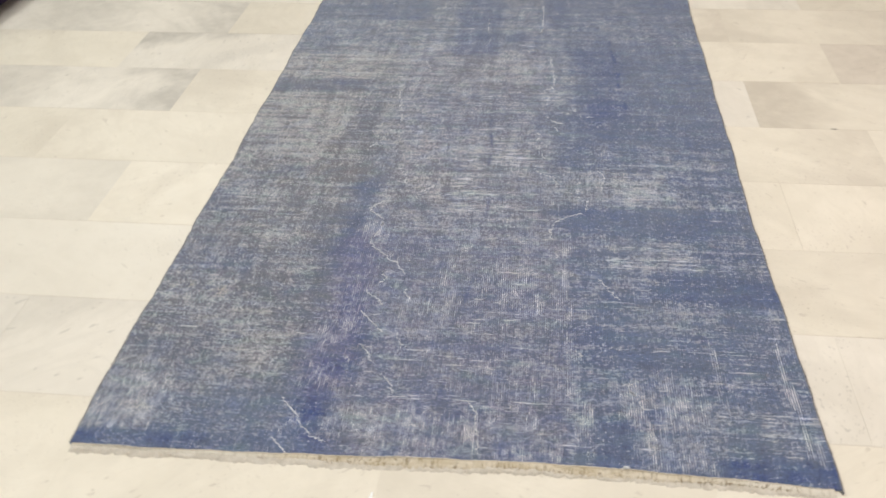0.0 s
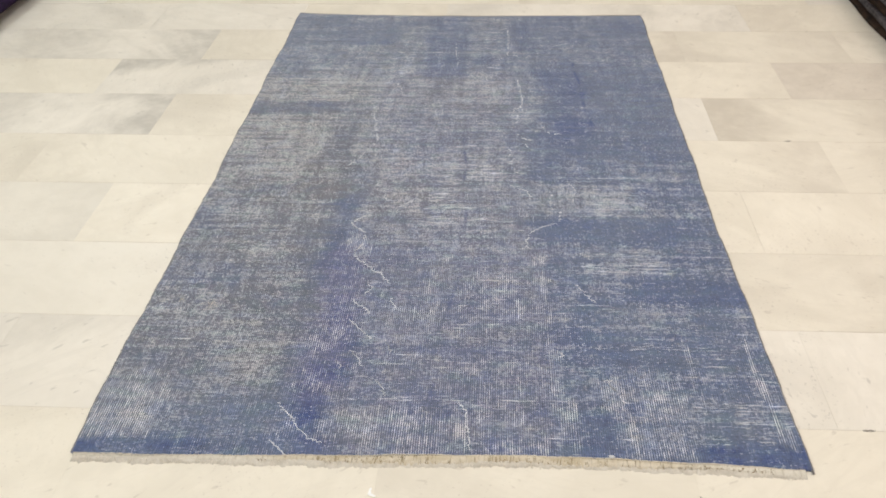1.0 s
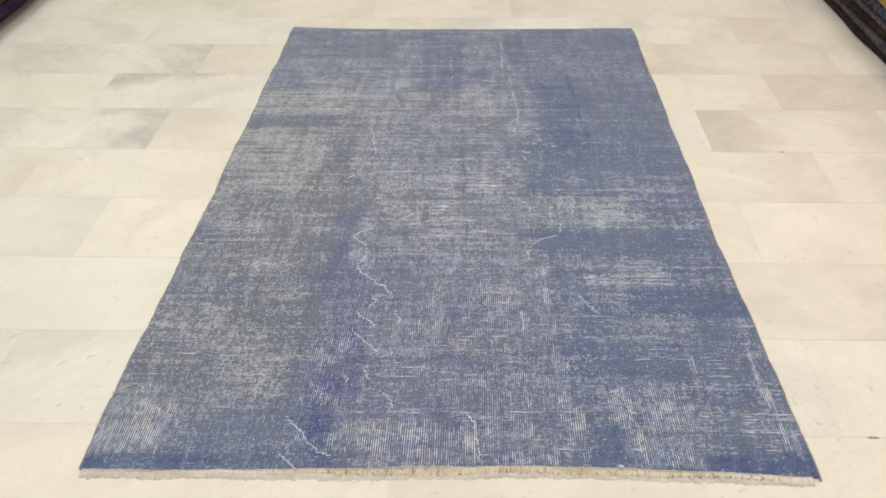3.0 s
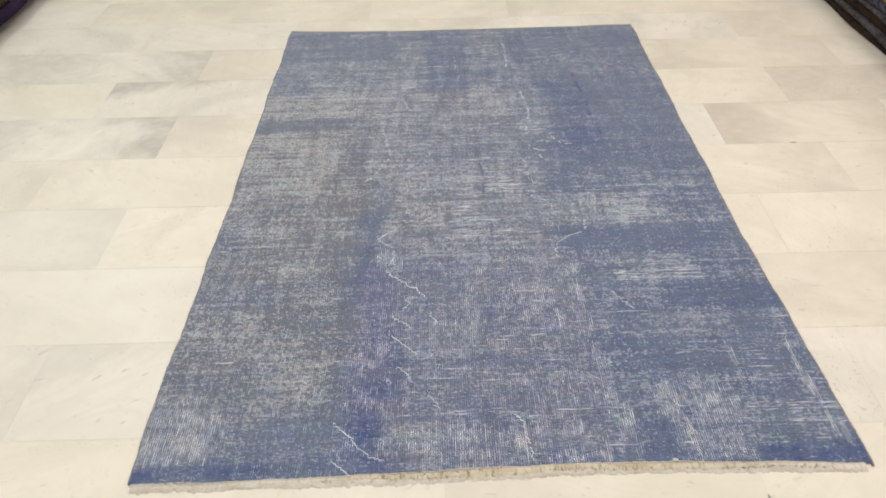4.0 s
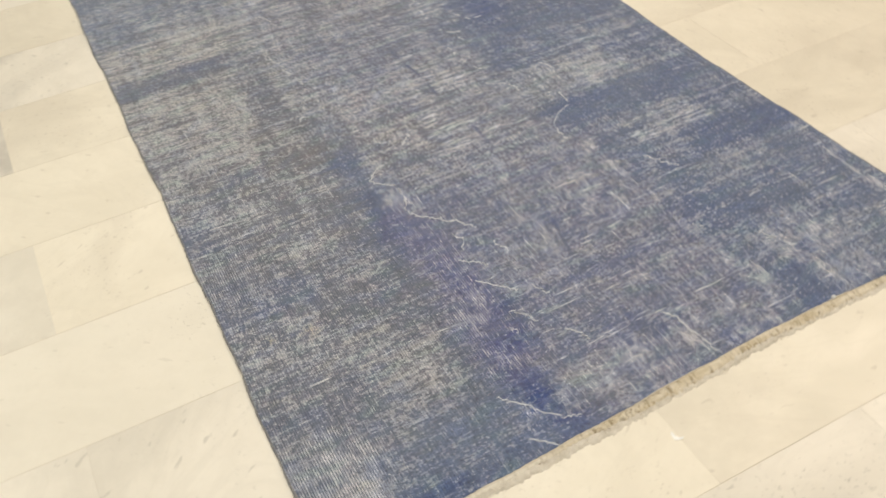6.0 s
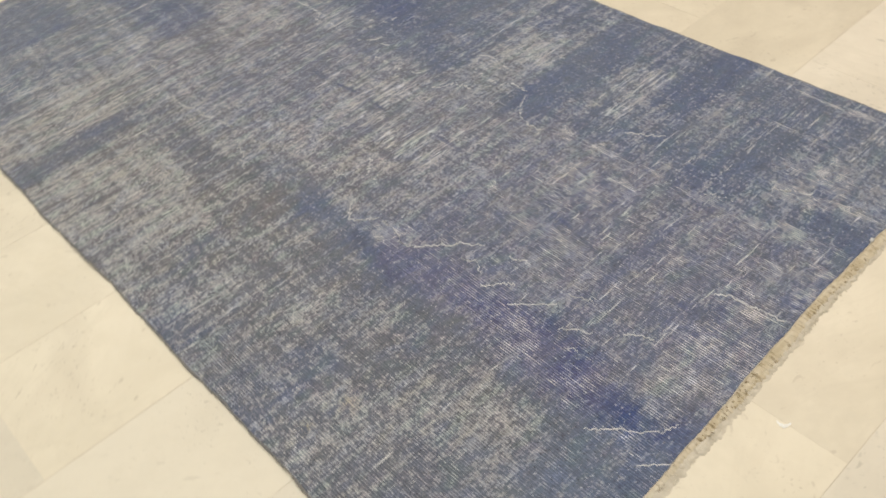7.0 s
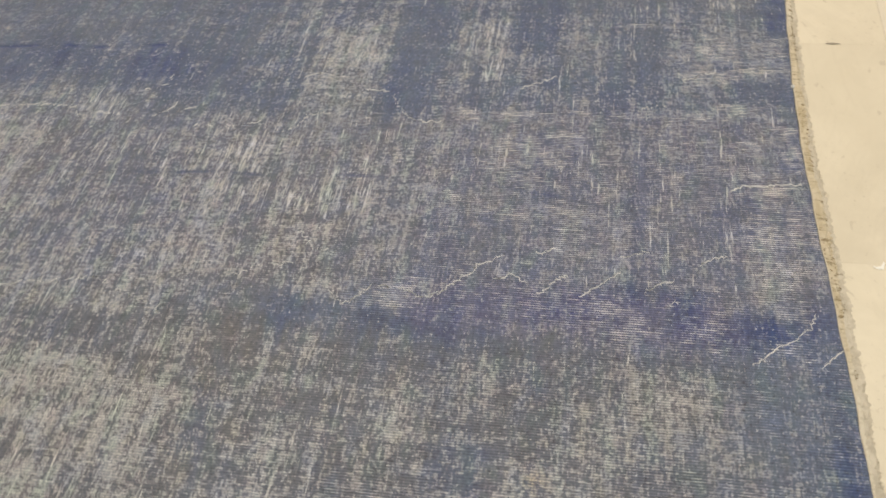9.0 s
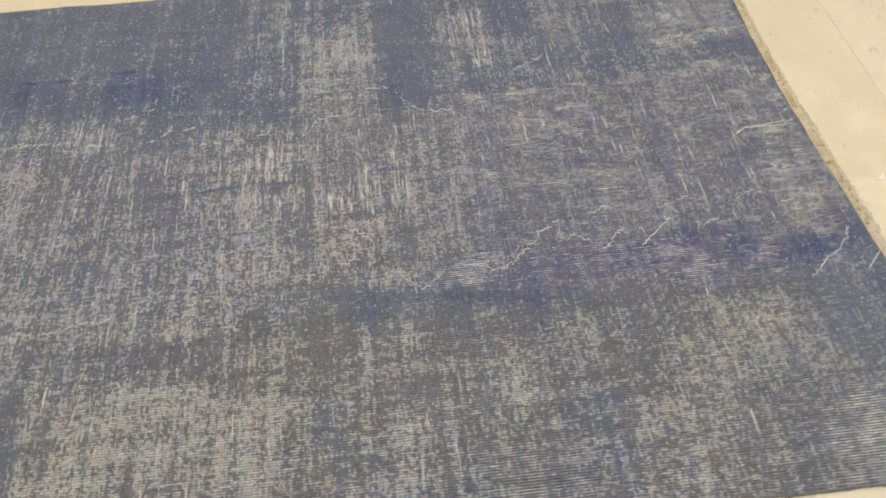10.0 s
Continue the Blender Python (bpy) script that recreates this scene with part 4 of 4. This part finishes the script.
def folded_carpet(label, material, xa, xb, ya, yb, z, thick, seed):
    """A carpet folded flat: a soft slab with a rounded fold and a slightly wavy rim."""
    bm = bmesh.new()
    box(bm, xa, xb, ya, yb, z, z + thick)
    bmesh.ops.subdivide_edges(bm, edges=[e for e in bm.edges if abs((e.verts[0].co - e.verts[1].co).y) > 0.5], cuts=24, use_grid_fill=True)
    bmesh.ops.bevel(bm, geom=[e for e in bm.edges if len(e.link_faces) == 2 and e.calc_face_angle(0) > 1.0], offset=thick * 0.42, segments=4, affect="EDGES", profile=0.5)
    for v in bm.verts:
        s = math.sin(v.co.y * 5.1 + seed) * 0.006 + math.sin(v.co.y * 14.0 + seed * 2) * 0.003
        v.co.x += s
    base = Vector(((xa + xb) / 2, (ya + yb) / 2, z))
    bmesh.ops.translate(bm, verts=bm.verts[:], vec=-base)
    ob = new("folded_carpet", finish("folded_carpet", bm, material))
    ob.location = base
    return tagged(ob, label, "carpet", "stacked carpets")


Z0 = 0.0
for label, mat, dx, thick in (("black-brown folded carpet lying on the marble floor", M_BLACK_WOOL, 0.0, 0.024), ("dark grey folded carpet in a stack", M_GREY_WOOL, 0.004, 0.030),
                              ("black folded carpet in a stack", M_BLACK_WOOL, 0.010, 0.044), ("thin grey folded carpet in a stack", M_GREY_WOOL, 0.006, 0.016),
                              ("navy folded carpet in a stack", M_NAVY_WOOL, 0.012, 0.046), ("gold folded carpet on top of a stack", M_GOLD_WOOL, 0.012, 0.05)):
    folded_carpet(label, mat, 2.590 + dx, 3.75, 0.9 + dx, 3.6, Z0, thick, 31 + Z0 * 90)
    Z0 += thick
Z0 = 0.0
for label, mat, dx, thick in (("black folded carpet lying on the marble floor", M_BLACK_WOOL, 0.085, 0.048), ("plum folded carpet jutting out over a black one", M_PLUM_WOOL, 0.0, 0.036),
                              ("olive patterned folded carpet on a plum one", M_OLIVE_WOOL, 0.03, 0.03)):
    folded_carpet(label, mat, -2.1, -0.925 - dx, 0.9 + dx, 3.6, Z0, thick, 12 + Z0 * 60)
    Z0 += thick

# ---------------------------------------------------------------- marble floor, tile by tile
HALF, ROW, JOINT, BUTT = 0.3015, 0.302, 0.0016, 0.0003
bm = bmesh.new()
box(bm, x0, x1, y0, y1, -0.05, -0.0008)
floor = tagged(new("floor", finish("floor", bm, M_GROUT, False)), "white and grey marble floor of staggered rectangular tiles", "floor", kind="structure")

bm = bmesh.new()
box(bm, -HALF + BUTT / 2, HALF - BUTT / 2, -ROW / 2 + JOINT / 2, ROW / 2 - JOINT / 2, -0.012, 0, 0.0003, 1)
TILES = {}
for mat in (M_WHITE, M_CREAM, M_EVEN, M_TAN):
    me = bpy.data.meshes.new("tile")
    bm.to_mesh(me)
    me.materials.append(mat)
    TILES[mat] = me
bm.free()
# marble of single slabs, by row and half-length column
KINDS = {(4, -2): M_WHITE, (6, -4): M_WHITE, (4, -4): M_WHITE, (5, -3): M_CREAM, (6, -2): M_WHITE, (6, 4): M_CREAM, (6, 8): M_CREAM, (8, -2): M_CREAM, (7, 7): M_CREAM, (5, 7): M_TAN, (4, 6): M_CREAM, (3, 5): M_CREAM, (3, -3): M_CREAM, (3, -1): M_CREAM, (4, 0): M_CREAM,
         (4, 4): M_WHITE, (5, 5): M_CREAM, (5, -1): M_WHITE, (6, 6): M_CREAM, (6, 0): M_CREAM, (2, 4): M_CREAM, (2, 6): M_CREAM, (1, 5): M_CREAM, (1, 7): M_CREAM, (0, 4): M_WHITE,
         (0, 6): M_WHITE, (-1, 5): M_CREAM, (-1, 1): M_CREAM, (-1, 3): M_CREAM, (-2, 0): M_WHITE, (-2, 2): M_WHITE, (-2, 4): M_WHITE, (2, -2): M_EVEN, (2, 0): M_CREAM, (1, -1): M_EVEN, (0, -2): M_WHITE, (0, 0): M_WHITE, (3, 7): M_CREAM}
# how grey single slabs turn towards their east end, west end and north-west corner
GREYING = {(4, -2): (1.0, 0.5, 0.2), (4, -4): (0.5, 0.4, 0), (6, -4): (0.5, 0.3, 0), (1, 5): (0.35, 0, 0.2), (1, 7): (0, 0.3, 0), (3, 5): (0.45, 0.35, 0), (5, -1): (0, 0, 1.0), (6, -2): (0.85, 0.5, 0), (3, -1): (0, 0.3, 0), (6, 4): (0.75, 0, 0), (4, 6): (0.45, 0.85, 0.4), (7, 7): (0, 0.4, 0), (5, 7): (0, 0.3, 0), (2, 4): (0, 0.35, 0), (1, 3): (0, 0, 0.2), (0, 4): (0, 0, 0), (0, 6): (0, 0, 0)}
# open joints, dark with dirt
M_DIRT = plain("joint_dirt", (0.21, 0.19, 0.16), (0.32, 0.295, 0.255), 160.0, 0.95, 0.001)
for jx, jy, along_x, length in ((1.5075, -0.192, False, 0.030), (1.868, 0.0, True, 0.026), (1.70, 1.208, True, 0.028), (2.02, 1.208, True, 0.022), (0.302, 0.604, True, 0.02)):
    bm = bmesh.new()
    n = 7
    for side in (-1, 1):
        for k in range(n):
            q = 2 * k / (n - 1) - 1
            w = side * 0.0026 * (1 - q * q) ** 0.6 * (1 + 0.35 * math.sin(k * 2.3 + jx * 9))
            bm.verts.new((q * length / 2, w, 0.0007) if along_x else (w, q * length / 2, 0.0007))
    bm.verts.ensure_lookup_table()
    for k in range(n - 1):
        bm.faces.new((bm.verts[k], bm.verts[k + 1], bm.verts[n + k + 1], bm.verts[n + k]))
    bmesh.ops.remove_doubles(bm, verts=bm.verts[:], dist=0.0001)
    bmesh.ops.solidify(bm, geom=bm.faces[:], thickness=0.0006)
    gap = part("open_joint", bm, M_DIRT, floor, "dirt-filled gap in a tile joint", False)
    gap.location = (jx, jy, 0.0)
rnd = random.Random(4)
rest = []
for r in range(int(y0 / ROW), int(y1 / ROW)):
    first = -10 + (r % 2)
    for i in range(first, 17, 2):
        mat = KINDS.get((r, i)) or rnd.choice((M_WHITE, M_WHITE, M_CREAM, M_CREAM, M_CREAM, M_TAN))
        cx, cy = (i + 1) * HALF, (r + 0.5) * ROW
        if -6 <= r <= 14 and -6 <= i <= 13:
            ob = new("tile", TILES[mat])
            ob.parent = floor
            ob.color = (*GREYING.get((r, i), (rnd.choice((0, 0, 0.3)), rnd.choice((0, 0, 0.25)), rnd.choice((0, 0, 0, 0.3)))), 1)
            slack = 0.0 if r == -1 else 1.0  # the row along the near end lies tight
            ob.location = (cx + slack * rnd.uniform(-0.0006, 0.0006), cy + rnd.uniform(-0.0005, 0.0005), slack * rnd.uniform(-0.0003, 0.0001))
            if r == -1:
                ob.scale.x = (2 * HALF - 0.00005) / (2 * HALF - BUTT)
        else:
            rest.append((cx, cy, rnd.uniform(-0.0005, 0.0001), mat))
verts, quads, mats = [], [], []
order = [M_WHITE, M_CREAM, M_EVEN, M_TAN]
for cx, cy, z, mat in rest:
    xa, xb = max(cx - HALF, x0) + BUTT / 2, min(cx + HALF, x1) - BUTT / 2
    if xb - xa < 0.02:
        continue
    ya, yb = cy - ROW / 2 + JOINT / 2, cy + ROW / 2 - JOINT / 2
    n = len(verts)
    verts += [(xa, ya, z), (xb, ya, z), (xb, yb, z), (xa, yb, z), (xa, ya, -0.012), (xb, ya, -0.012), (xb, yb, -0.012), (xa, yb, -0.012)]
    quads += [(n, n + 1, n + 2, n + 3), (n, n + 4, n + 5, n + 1), (n + 1, n + 5, n + 6, n + 2), (n + 2, n + 6, n + 7, n + 3), (n + 3, n + 7, n + 4, n)]
    mats += [order.index(mat)] * 5
me = bpy.data.meshes.new("outer_tiles")
me.from_pydata(verts, [], quads)
for mat in order:
    me.materials.append(mat)
me.polygons.foreach_set("material_index", mats)
outer = new("outer_tiles", me)
outer.parent = floor
outer.color = (0, 0, 0, 1)
tagged(outer, kind="stuff")
